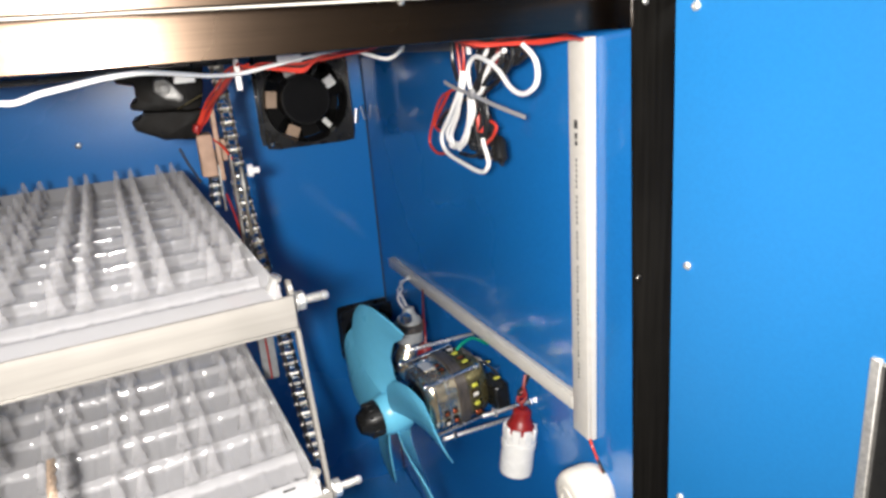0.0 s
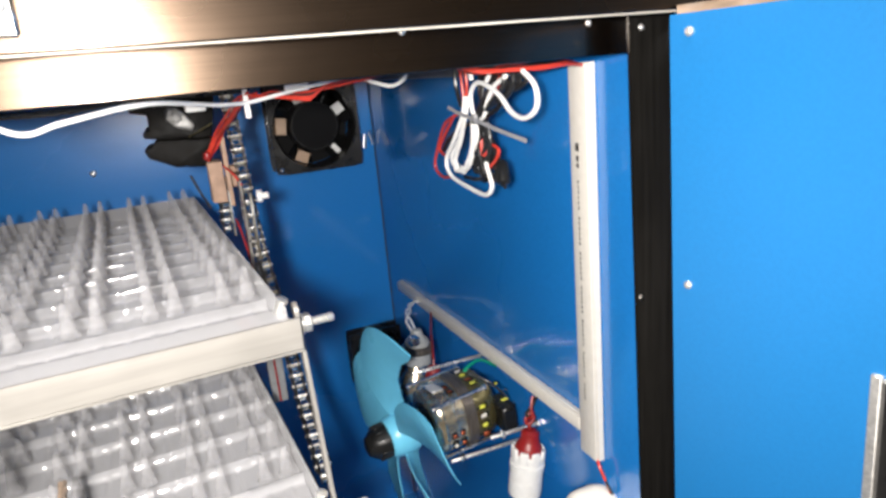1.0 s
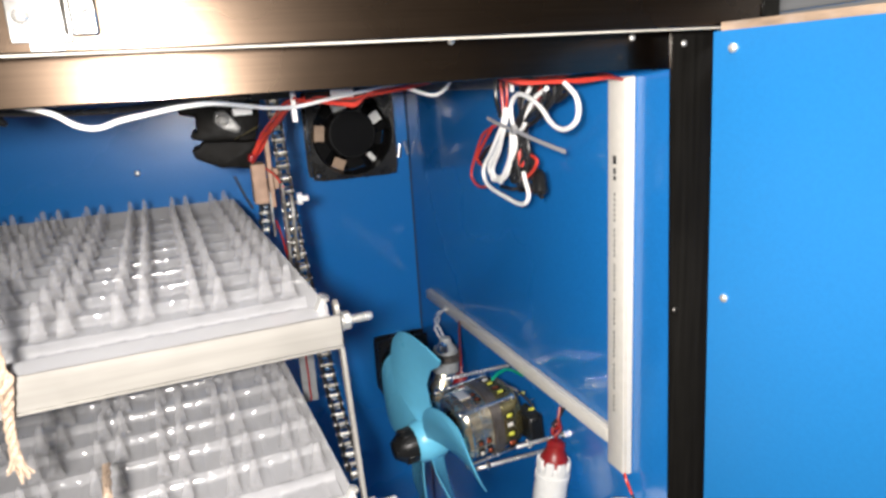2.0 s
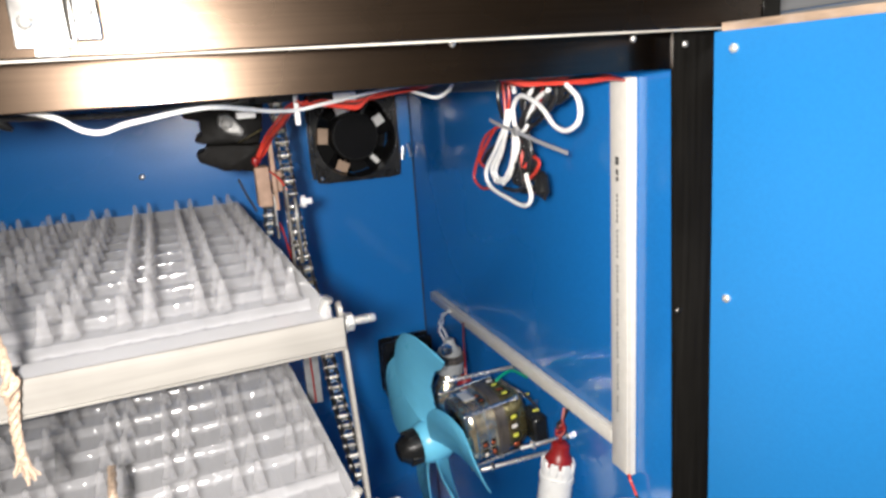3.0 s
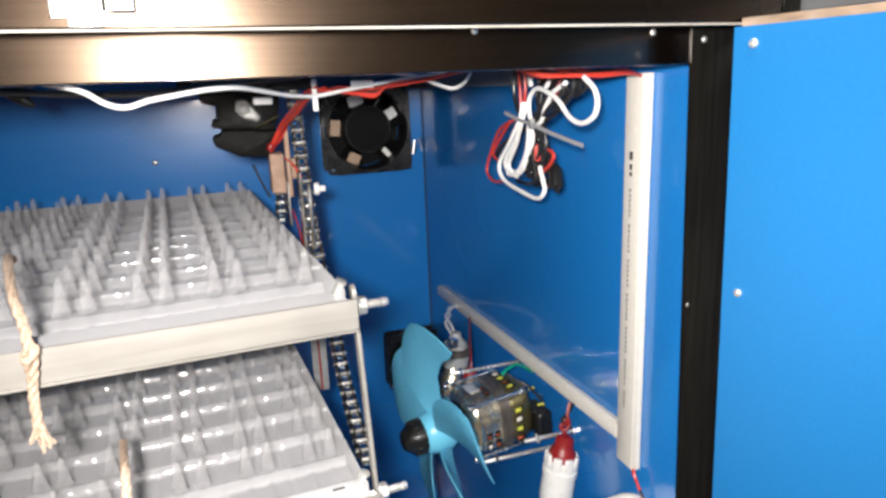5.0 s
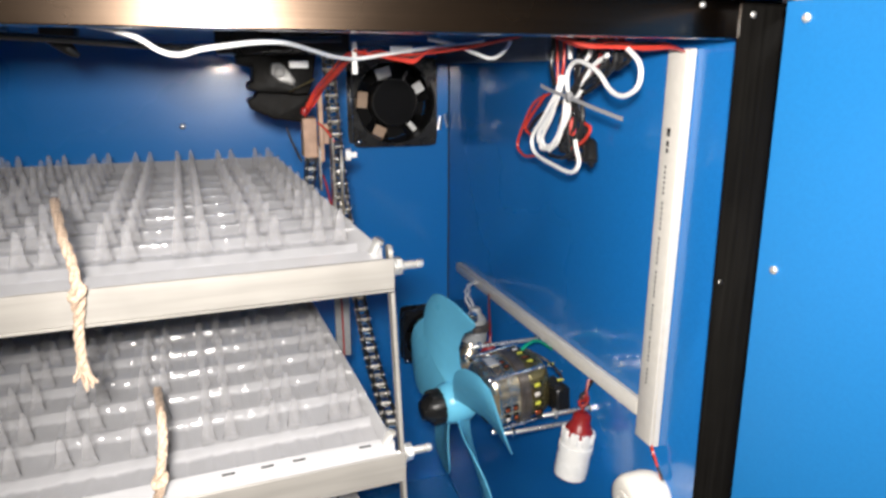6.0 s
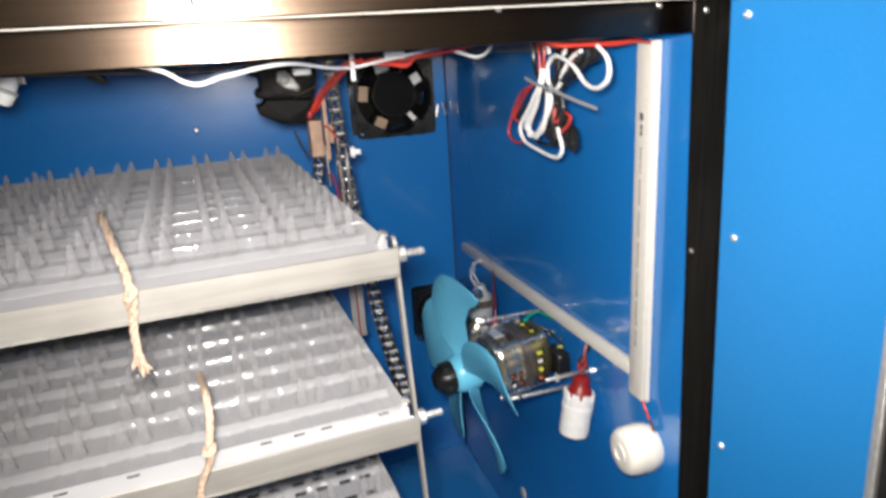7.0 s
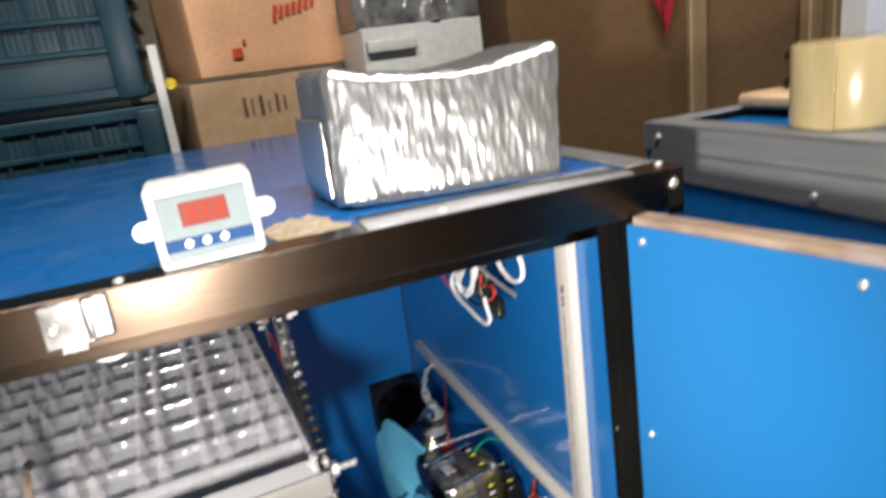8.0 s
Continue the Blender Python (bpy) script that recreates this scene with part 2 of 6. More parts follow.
def frosted_material(name, clear, gloss, colour):
    """Thin milky plastic: light scatters inside it and leaves nearly evenly all round, some goes straight through, and the skin is glossy."""
    m, nt, p = material(name)
    n, l = nt.nodes, nt.links
    tc, geo = n.new("ShaderNodeTexCoord"), n.new("ShaderNodeNewGeometry")
    nz = n.new("ShaderNodeTexNoise")
    nz.inputs["Scale"].default_value, nz.inputs["Detail"].default_value = 22, 5
    l.new(tc.outputs["Object"], nz.inputs["Vector"])
    cr = n.new("ShaderNodeMix")
    cr.data_type = "RGBA"
    cr.inputs["A"].default_value = tuple(0.90 * c for c in colour) + (1,)
    cr.inputs["B"].default_value = tuple(1.08 * c for c in colour) + (1,)
    l.new(nz.outputs["Fac"], cr.inputs["Factor"])
    even = n.new("ShaderNodeMix")                           # scattered light hardly follows the sheet's own slope
    even.data_type = "VECTOR"
    even.inputs["Factor"].default_value = 0.93
    even.inputs["B"].default_value = (0.0, -0.60, 0.80)
    l.new(geo.outputs["Normal"], even.inputs["A"])
    unit = n.new("ShaderNodeVectorMath")
    unit.operation = "NORMALIZE"
    l.new(even.outputs["Result"], unit.inputs[0])
    df, tl, tr = n.new("ShaderNodeBsdfDiffuse"), n.new("ShaderNodeBsdfTranslucent"), n.new("ShaderNodeBsdfTransparent")
    for b in (df, tl):
        l.new(cr.outputs["Result"], b.inputs["Color"])
        l.new(unit.outputs["Vector"], b.inputs["Normal"])
    tr.inputs["Color"].default_value = (0.985, 0.98, 0.975, 1)
    nb_ = n.new("ShaderNodeTexNoise")
    nb_.inputs["Scale"].default_value, nb_.inputs["Detail"].default_value = 60, 3
    l.new(tc.outputs["Object"], nb_.inputs["Vector"])
    bp = n.new("ShaderNodeBump")
    bp.inputs["Strength"].default_value, bp.inputs["Distance"].default_value = 0.16, 0.002
    l.new(nb_.outputs["Fac"], bp.inputs["Height"])
    gl, fr = n.new("ShaderNodeBsdfGlossy"), n.new("ShaderNodeFresnel")
    gl.inputs["Roughness"].default_value = 0.12
    fr.inputs["IOR"].default_value = gloss
    l.new(bp.outputs["Normal"], gl.inputs["Normal"])
    mixes = [n.new("ShaderNodeMixShader") for k in range(3)]
    mixes[0].inputs["Fac"].default_value, mixes[1].inputs["Fac"].default_value = 0.32, clear
    l.new(fr.outputs["Fac"], mixes[2].inputs["Fac"])
    for mx, a, b in ((mixes[0], df.outputs[0], tl.outputs[0]), (mixes[1], mixes[0].outputs[0], tr.outputs[0]), (mixes[2], mixes[1].outputs[0], gl.outputs[0])):
        l.new(a, mx.inputs[1])
        l.new(b, mx.inputs[2])
    n.remove(p)
    m.cycles.use_bump_map_correction = False
    l.new(mixes[2].outputs[0], n["Material Output"].inputs["Surface"])
    return m


def blade_material(base):
    """The light blue plastic again, thin enough to let some light through."""
    m = base.copy()
    m.name = "thin_light_blue_plastic"
    n, l = m.node_tree.nodes, m.node_tree.links
    p = n["Principled BSDF"]
    tl = n.new("ShaderNodeBsdfTranslucent")
    tl.inputs["Color"].default_value = (0.11, 0.55, 0.80, 1)
    mx = n.new("ShaderNodeMixShader")
    mx.inputs["Fac"].default_value = 0.3
    l.new(p.outputs["BSDF"], mx.inputs[1])
    l.new(tl.outputs["BSDF"], mx.inputs[2])
    l.new(mx.outputs["Shader"], n["Material Output"].inputs["Surface"])
    return m


def glass_material(name, tint, rough=0.03):
    m, nt, p = material(name)
    p.inputs["Base Color"].default_value = (*tint, 1)
    p.inputs["Roughness"].default_value = rough
    p.inputs["Transmission Weight"].default_value = 1.0
    p.inputs["IOR"].default_value = 1.49
    return m


def glow_material(name, color, strength):
    m, nt, p = material(name)
    p.inputs["Base Color"].default_value = (*color, 1)
    p.inputs["Emission Color"].default_value = (*color, 1)
    p.inputs["Emission Strength"].default_value = strength
    p.inputs["Roughness"].default_value = 0.9
    p.inputs["Specular IOR Level"].default_value = 0.1
    return m


FOIL = foil_material()
FROST = frosted_material("milky_translucent_plastic", 0.48, 1.47, (0.70, 0.695, 0.72))
FROST_BASE = frosted_material("dull_milky_plastic", 0.10, 1.02, (0.78, 0.775, 0.80))
FROST_RIM = frosted_material("thick_milky_plastic", 0.15, 1.30, (0.50, 0.495, 0.51))
FROST_POST = frosted_material("thin_milky_plastic", 0.80, 1.03, (0.70, 0.695, 0.72))
CYAN_THIN = blade_material(CYAN)
PANE = glass_material("dark_tinted_acrylic", (0.05, 0.065, 0.06))
CLEAR, nt_, _p = material("clear_sticky_tape")
_g, _t, _m = nt_.nodes.new("ShaderNodeBsdfGlossy"), nt_.nodes.new("ShaderNodeBsdfTransparent"), nt_.nodes.new("ShaderNodeMixShader")
_g.inputs["Roughness"].default_value, _m.inputs["Fac"].default_value = 0.28, 0.50
nt_.links.new(_t.outputs["BSDF"], _m.inputs[1])
nt_.links.new(_g.outputs["BSDF"], _m.inputs[2])
nt_.links.new(_m.outputs["Shader"], nt_.nodes["Material Output"].inputs["Surface"])
DISPLAY = surface("unlit_red_display", (0.17, 0.045, 0.035), 0.9, grain=0.05, spec=0.1)
SEGMENT = glow_material("lit_red_segments", (0.20, 0.035, 0.025), 0.25)

# ---------------------------------------------------------------- mesh helpers
ORIGIN = {}


def thing(name, base, label, category, group="", kind=""):
    ob = new(name)
    ob.empty_display_size = 0.02
    ob.location = base
    ORIGIN[ob.name] = Vector(base)
    return tagged(ob, label, category, group, kind)


def mesh_of(bm, name, mat, origin, smooth=38):
    bm.transform(Matrix.Translation(-origin))
    bmesh.ops.recalc_face_normals(bm, faces=bm.faces[:])
    me = bpy.data.meshes.new(name)
    bm.to_mesh(me)
    bm.free()
    for m in (mat if isinstance(mat, (list, tuple)) else [mat]):
        me.materials.append(m)
    if smooth:
        for f in me.polygons:
            f.use_smooth = True
        me.set_sharp_from_angle(angle=radians(75 if mat == FROST or mat == [FROST, FROST_POST] else smooth))
    return me


def part(name, bm, mat, parent, label=""):
    o = ORIGIN[parent.name]
    ob = new(name, mesh_of(bm, name, mat, o))
    ob.parent = parent
    ORIGIN[ob.name] = o
    if label:
        tagged(ob, label)
    return ob


def single(name, bm, mat, base, label="", category="", group="", kind=""):
    ob = new(name, mesh_of(bm, name, mat, Vector(base)))
    ob.location = base
    ORIGIN[ob.name] = Vector(base)
    return tagged(ob, label, category, group, kind)


def box(bm, x0, x1, y0, y1, z0, z1, bevel=0.0, seg=1, m=None):
    vs = [bm.verts.new((x, y, z)) for x in (x0, x1) for y in (y0, y1) for z in (z0, z1)]
    fs = [bm.faces.new([vs[i] for i in q]) for q in ((0, 1, 3, 2), (4, 6, 7, 5), (0, 4, 5, 1), (2, 3, 7, 6), (0, 2, 6, 4), (1, 5, 7, 3))]
    if bevel:
        es = list({e for f in fs for e in f.edges})
        r = bmesh.ops.bevel(bm, geom=es, offset=bevel, segments=seg, affect="EDGES", profile=0.5)
        vs = list({v for f in r["faces"] for v in f.verts} | {v for v in vs if v.is_valid})
    if m is not None:
        bmesh.ops.transform(bm, matrix=m, verts=vs)
    return vs


def solid(*args, **kw):
    bm = bmesh.new()
    box(bm, *args, **kw)
    return bm


def frame_of(p0, p1):
    z = (Vector(p1) - Vector(p0)).normalized()
    return z.to_track_quat("Z", "Y").to_matrix().to_4x4()


def lathe(bm, profile, p0, axis, seg=20, cap=True):
    """Turns (radius, height) pairs about the axis through p0."""
    m = Matrix.Translation(p0) @ frame_of((0, 0, 0), axis)
    rings = []
    for r, h in profile:
        rings.append([bm.verts.new(m @ Vector((r * math.cos(a), r * math.sin(a), h))) for a in (2 * math.pi * k / seg for k in range(seg))])
    for a, b in zip(rings, rings[1:]):
        for k in range(seg):
            bm.faces.new((a[k], a[(k + 1) % seg], b[(k + 1) % seg], b[k]))
    if cap:
        bm.faces.new(rings[0][::-1])
        bm.faces.new(rings[-1])
    return bm


def turned(profile, p0, axis, seg=20, cap=True):
    return lathe(bmesh.new(), profile, p0, axis, seg, cap)


def spline(pts, n=6):
    """A smooth line through the points."""
    p = [Vector(q) for q in pts]
    p = [2 * p[0] - p[1]] + p + [2 * p[-1] - p[-2]]
    out = []
    for i in range(1, len(p) - 2):
        a, b, c, d = p[i - 1:i + 3]
        for k in range(n):
            t = k / n
            out.append(0.5 * (2 * b + (c - a) * t + (2 * a - 5 * b + 4 * c - d) * t * t + (3 * b - a - 3 * c + d) * t ** 3))
    return out + [p[-2]]


def sweep(bm, pts, r, seg=8, taper=None):
    """A round tube along the points."""
    rings, up = [], None
    for i, p in enumerate(pts):
        d = (pts[min(i + 1, len(pts) - 1)] - pts[max(i - 1, 0)]).normalized()
        if up is None:
            up = d.orthogonal().normalized()
        up = (up - d * up.dot(d)).normalized()
        s = d.cross(up)
        rr = r * (taper(i / (len(pts) - 1)) if taper else 1)
        rings.append([bm.verts.new(p + rr * (math.cos(a) * up + math.sin(a) * s)) for a in (2 * math.pi * k / seg for k in range(seg))])
    for a, b in zip(rings, rings[1:]):
        for k in range(seg):
            bm.faces.new((a[k], a[(k + 1) % seg], b[(k + 1) % seg], b[k]))
    bm.faces.new(rings[0][::-1])
    bm.faces.new(rings[-1])
    return bm


def wire(pts, r, seg=8, n=6):
    return sweep(bmesh.new(), spline(pts, n), r, seg)


def rod(bm, p0, p1, r, seg=10):
    d = (Vector(p1) - Vector(p0)).length
    return lathe(bm, [(r * 0.8, 0), (r, r * 0.3), (r, d - r * 0.3), (r * 0.8, d)], p0, Vector(p1) - Vector(p0), seg)


def screw_bm(p, axis, r=0.0032):
    """A domed pan-head screw with a cross slot."""
    bm = turned([(r, 0), (r * 1.02, r * 0.25), (r * 0.85, r * 0.55), (r * 0.5, r * 0.75), (r * 0.16, r * 0.78), (r * 0.12, r * 0.70)], p, axis, 14)
    return bm


def screw(parent, p, axis, r=0.0032, mat=None):
    return part("screw", screw_bm(p, axis, r), mat or ZINC, parent)


# ---------------------------------------------------------------- plan
XW, YB, XL = 0.447, 1.190, -0.335        # right wall, back wall, left wall (inside faces)
ZF, ZTOP = 0.366, 1.172                  # inside floor, top surface
YR, YU = 0.528, 0.488                    # face of the recessed frame, face of the top edge trim
ZR0, ZR1 = 1.122, 1.147                  # recessed rail

# ---------------------------------------------------------------- the room
def structure(name, bm, mat, label, category):
    return single(name, bm, mat, (0, 0, 0), label, category, kind="structure")


structure("floor", solid(-2.2, 2.6, -2.0, 2.6, -0.05, 0.0), FLOOR, "dull grey concrete floor of the storeroom", "floor")
structure("wall_north", solid(-2.2, 2.6, 2.6, 2.7, 0, 2.6), WALL, "plain dun plastered wall behind the boxes", "wall")
structure("wall_south", solid(-2.2, 2.6, -2.1, -2.0, 0, 2.6), WALL, "plain dun plastered storeroom wall", "wall")
structure("wall_west", solid(-2.3, -2.2, -2.1, 2.7, 0, 2.6), WALL, "plain dun plastered storeroom wall", "wall")
structure("wall_east", solid(2.6, 2.7, -2.1, 2.7, 0, 2.6), WALL, "plain dun plastered storeroom wall", "wall")
structure("ceiling", solid(-2.3, 2.7, -2.1, 2.7, 2.6, 2.65), CEIL, "off-white storeroom ceiling", "ceiling")

# ---------------------------------------------------------------- the cabinet
cab = thing("incubator_cabinet", (0.06, 0.85, 0.0), "open blue laminate egg incubator cabinet with dark aluminium edges", "incubator")
part("side_panel", solid(XW, XW + 0.018, YR + 0.003, YB, 0.02, 1.150, bevel=0.001), BLUE, cab)
part("side_panel", solid(XL - 0.018, XL, YR + 0.003, YB, 0.02, 1.150, bevel=0.001), BLUE, cab)
part("back_panel", solid(XL - 0.018, XW + 0.018, YB, YB + 0.015, 0.02, 1.150, bevel=0.001), BLUE, cab)
part("bottom_panel", solid(XL, XW, YR + 0.003, YB, ZF - 0.018, ZF, bevel=0.001), BLUE_FLOOR, cab)
part("plinth", solid(XL, XW, YR + 0.02, YR + 0.038, 0.02, ZF - 0.018, bevel=0.001), BLUE, cab)
part("inner_ceiling", solid(XL, XW, YR + 0.003, YB, 1.138, 1.150, bevel=0.001), BLUE, cab)
part("top_panel", solid(XL - 0.03, 0.472, YU + 0.004, 1.225, 1.150, ZTOP, bevel=0.0012), BLUE_TOP, cab, "scuffed blue laminate top")

# recessed frame: rail under the top and corner posts
bm = bmesh.new()
box(bm, XL - 0.02, 0.4302, YR, YR + 0.002, ZR0, ZR1, bevel=0.0006)
box(bm, XL - 0.02, 0.4302, YR + 0.002, YR + 0.022, ZR0, ZR0 + 0.002, bevel=0.0006)
part("frame_rail", bm, BRONZE, cab, "brushed dark bronze aluminium rail")
LEAN = Matrix(((1, 0, -0.022, 0.022 * 1.045), (0, 1, 0, 0), (0, 0, 1, 0), (0, 0, 0, 1)))        # hinge post and door stand a little off the upright
for xa, xb, lean in ((0.4312, 0.4680, LEAN), (XL - 0.018, XL + 0.02, Matrix.Identity(4))):
    bm = bmesh.new()
    box(bm, xa, xb, YR - 0.001, YR + 0.0015, 0.02, ZR1 - 0.002, bevel=0.0009, seg=2)
    bm.transform(lean)
    post = part("corner_post", bm, BLACK_METAL, cab, "black aluminium corner post")
    for x0, x1, y0, m_ in ((xa - 0.0006, xa + 0.0002, YR - 0.0014, BLACK_METAL), (xb - 0.0002, xb + 0.0006, YR - 0.0016, RAW_ALU)):
        part("cut_edge", solid(x0, x1, y0, YR + 0.0012, 0.02, ZR1 - 0.002, m=lean), m_, post)

part("corner_seam", solid(XW - 0.0016, XW - 0.0002, YB - 0.0018, YB - 0.0004, ZF + 0.001, 1.130), SLOT_SHADE_SEAM, cab, "dark open joint between two panels")

# top edge trim that stands forward over the door
bm = bmesh.new()
box(bm, XL - 0.035, 0.475, YU, YU + 0.002, ZR1 - 0.0030, ZTOP + 0.002, bevel=0.0007)
box(bm, XL - 0.035, 0.475, YU + 0.002, YU + 0.026, ZTOP + 0.0003, ZTOP + 0.002, bevel=0.0006)
trim = part("edge_trim", bm, BRONZE, cab, "brushed dark bronze aluminium corner angle")
part("cut_edge", solid(XL - 0.035, 0.4740, YU + 0.0036, YU + 0.0052, ZR1 - 0.0040, ZR1 + 0.0001), CUT_EDGE, trim, "bright cut aluminium edge")
part("soffit", solid(XL - 0.035, 0.4740, YU + 0.0022, YR + 0.0028, ZR1 + 0.0002, ZR1 + 0.0029), BRONZE, trim)
bm = bmesh.new()
box(bm, 0.4742, 0.4762, YU - 0.0005, YU + 0.05, 1.139, ZTOP + 0.002, bevel=0.0006)
box(bm, 0.462, 0.4742, YU - 0.0012, YU - 0.0002, 1.140, ZTOP + 0.0015, bevel=0.0004)
part("corner_cap", bm, BLACK_METAL, cab)
bm = bmesh.new()
box(bm, 0.449, 0.4762, YU + 0.028, 1.226, ZTOP + 0.0004, ZTOP + 0.002, bevel=0.0006)
part("edge_trim", bm, GREY_ALU, cab)
part("ceiling_angle", solid(XW - 0.022, XW - 0.001, 0.80, YB - 0.002, 1.112, 1.137, bevel=0.001), GREY_ALU, cab, "grey aluminium angle under the cabinet ceiling")

for p in ((0.438, YR - 0.001, 1.137), (0.277, YR, 1.1445), (0.399, YR, 1.142)):
    screw(cab, p, (0, -1, 0), 0.0021)
for p in ((0.297, YU + 0.010, ZTOP + 0.002), (0.108, YU + 0.010, ZTOP + 0.002), (0.466, YU + 0.014, ZTOP + 0.002)):
    screw(cab, p, (0, 0, 1), 0.0032)
screw(cab, (0.466, YU - 0.0012, 1.163), (0, -1, 0), 0.0036)
screw(cab, (0.042, YB, 1.023), (0, -1, 0), 0.0045)
screw(cab, (0.4365, YR - 0.001, 0.954), (-0.3, -1, 0.2), 0.0022, STEEL_DARK)
for y, z in ((0.906, 0.450), (0.821, 0.461)):
    part("hole_plug", turned([(0.009, 0), (0.0095, 0.001), (0.008, 0.002), (0.002, 0.0022)], (XW, y, z), (-1, 0, 0), 16), CREAM, cab)

# ---------------------------------------------------------------- the open door
D = Vector((0.240, -0.9708, 0)).normalized()          # along the door, away from the hinge
N = Vector((-0.9708, -0.240, 0)).normalized()         # out of its inner face
EDGE = Vector((0.4275, 0.4860, 0))
DM = LEAN @ Matrix(((D.x, -N.x, 0, EDGE.x), (D.y, -N.y, 0, EDGE.y), (0, 0, 1, 0), (0, 0, 0, 1)))   # s, depth, z
ZD0, ZD1 = 0.40, 1.141
door = thing("cabinet_door", (EDGE.x, EDGE.y, ZD0), "open blue laminate incubator door with dark window, plywood edge", "door")
WS0, WS1, WZ0, WZ1 = 0.121, 0.335, 0.56, 0.952


def door_panel(d0, d1, z1, s0, s1, ws0, wz1):
    """A panel with a window opening right through it."""
    bm = bmesh.new()
    for a, b, c, e in ((s0, ws0, ZD0, z1), (WS1, s1, ZD0, z1), (ws0, WS1, wz1, z1), (ws0, WS1, ZD0, WZ0)):
        box(bm, a, b, d0, d1, c, e)
    bmesh.ops.remove_doubles(bm, verts=bm.verts[:], dist=1e-5)
    bm.transform(DM)
    return bm


part("inner_panel", door_panel(0.0, 0.004, ZD1, 0.0, 0.405, WS0, WZ1), BLUE_DOOR, door)
part("core", door_panel(0.0041, 0.020, ZD1 + 0.005, 0.002, 0.403, WS0, WZ1), PLY, door, "raw plywood core")
part("outer_panel", door_panel(0.0201, 0.023, ZD1, 0.0, 0.405, WS0, WZ1), BLUE_DOOR, door)
part("window_frame", (lambda b: (box(b, WS0 - 0.004, WS0 + 0.0015, -0.0025, 0.022, WZ0, WZ1 + 0.003, bevel=0.0008),
                                                      box(b, WS0 + 0.0015, WS1, -0.0015, 0.022, WZ1 - 0.001, WZ1 + 0.0015, bevel=0.0005),
                                                      b.transform(DM), b)[-1])(bmesh.new()), RAW_ALU, door, "cut aluminium channel round the window")
bm = solid(WS0 + 0.0015, WS0 + 0.012, 0.003, 0.020, WZ0, WZ1 - 0.001)
bm.transform(DM)
part("gasket", bm, BLACK_PLASTIC, door)
bm = solid(WS0 + 0.002, WS1, 0.010, 0.013, WZ0, WZ1 - 0.001)
bm.transform(DM)
pane = part("window_pane", bm, PANE, door, "dark tinted acrylic pane")
# Added black sheet; its colour stands for the shaded gap behind the window.
bm = solid(WS0 - 0.01, WS1 + 0.01, 0.0235, 0.0255, WZ0 - 0.01, WZ1 + 0.01)
bm.transform(DM)
part("gap_shade_sheet", bm, BLACK_MATT, door)


def on_door(s, z):
    return LEAN @ (EDGE + D * s + Vector((0, 0, z)))


for s, z in ((0.0128, 1.131), (0.151, 1.131), (0.0112, 0.979), (0.0100, 0.805), (0.105, 0.80), (0.0128, 0.63), (0.29, 1.131)):
    screw(door, on_door(s, z), N, 0.0028)

# ---------------------------------------------------------------- the neighbouring cabinet
nb = thing("neighbouring_cabinet", (0.80, 0.30, 0.0), "second blue laminate cabinet with weathered grey aluminium edges", "cabinet")
part("body", solid(0.563, 1.05, -0.10, 0.640, 0.0, 1.174, bevel=0.001), BLUE, nb)
bm = bmesh.new()
box(bm, 0.5605, 0.5625, -0.10, 0.642, 1.158, 1.181, bevel=0.0006)
box(bm, 0.5605, 0.590, -0.10, 0.642, 1.1815, 1.1830, bevel=0.0005)
edge = part("edge_trim", bm, GREY_ALU, nb)
part("lower_trim", solid(0.5590, 0.5604, -0.10, 0.630, 1.132, 1.1575, bevel=0.0005), GREY_ALU, nb)
bm = bmesh.new()
box(bm, 0.590, 1.05, 0.620, 0.642, 1.1815, 1.1830, bevel=0.0005)
box(bm, 0.5625, 1.05, 0.6405, 0.6425, 1.15, 1.1815, bevel=0.0005)
part("edge_trim", bm, GREY_ALU, nb)
for y, z in ((0.452, 1.140), (0.62, 1.170), (0.25, 1.140)):
    screw(nb, (0.5590 if z < 1.15 else 0.5605, y, z), (-1, 0, 0), 0.0036)

# ---------------------------------------------------------------- egg trays
TX0, TX1, TY0, TY1 = -0.262, 0.201, 0.562, 1.072
PITCH, PAIR = 0.0463, 0.0077


def turned_about(t, dx):
    """Trays and frames stand a little askew in the cabinet, their left side nearer to the door."""
    p = Vector((0.205, 0.558, t.location.z))
    t.matrix_basis = Matrix.Translation(p + Vector((dx - 0.002, -0.007, 0.0015))) @ Matrix.Rotation(0.065, 4, "Z") @ Matrix.Rotation(0.003, 4, "Y") @ Matrix.Translation(t.location - p)


def ease(f):
    f = min(1.0, max(0.0, f))
    return f * f * (3 - 2 * f)


def cup_height(x, y, cols, rows):
    """Height of the moulded sheet over the tray's base: steep cross walls on the row lines, low ridges that carry the posts, and a narrow gap between columns."""
    gx = min(abs(x - c) for c in cols)
    dv = max(0.0, 1 - min(abs(y - c) for c in rows[1:]) / (PITCH / 2))
    f = min(1.0, max(0.0, (dv - 0.87) / 0.075))
    wall = 0.85 * f + 0.15 * ease(f)
    brow = 0.0110 * (1 - ease((y - TY0 - 0.0205) / 0.020))       # the sheet slopes up to the front lip
    ridge = 0.0010 * ease(1.6 - 1.6 * abs(gx - (PITCH / 2 - PAIR)) / 0.0030)
    gap = 0.0030 * (1 - ease((gx - 0.0008) / 0.0016)) * (1 - 0.8 * wall)
    return 0.0050 + brow + 0.0070 * wall + ridge * (1 - wall) - 0.35 * gap


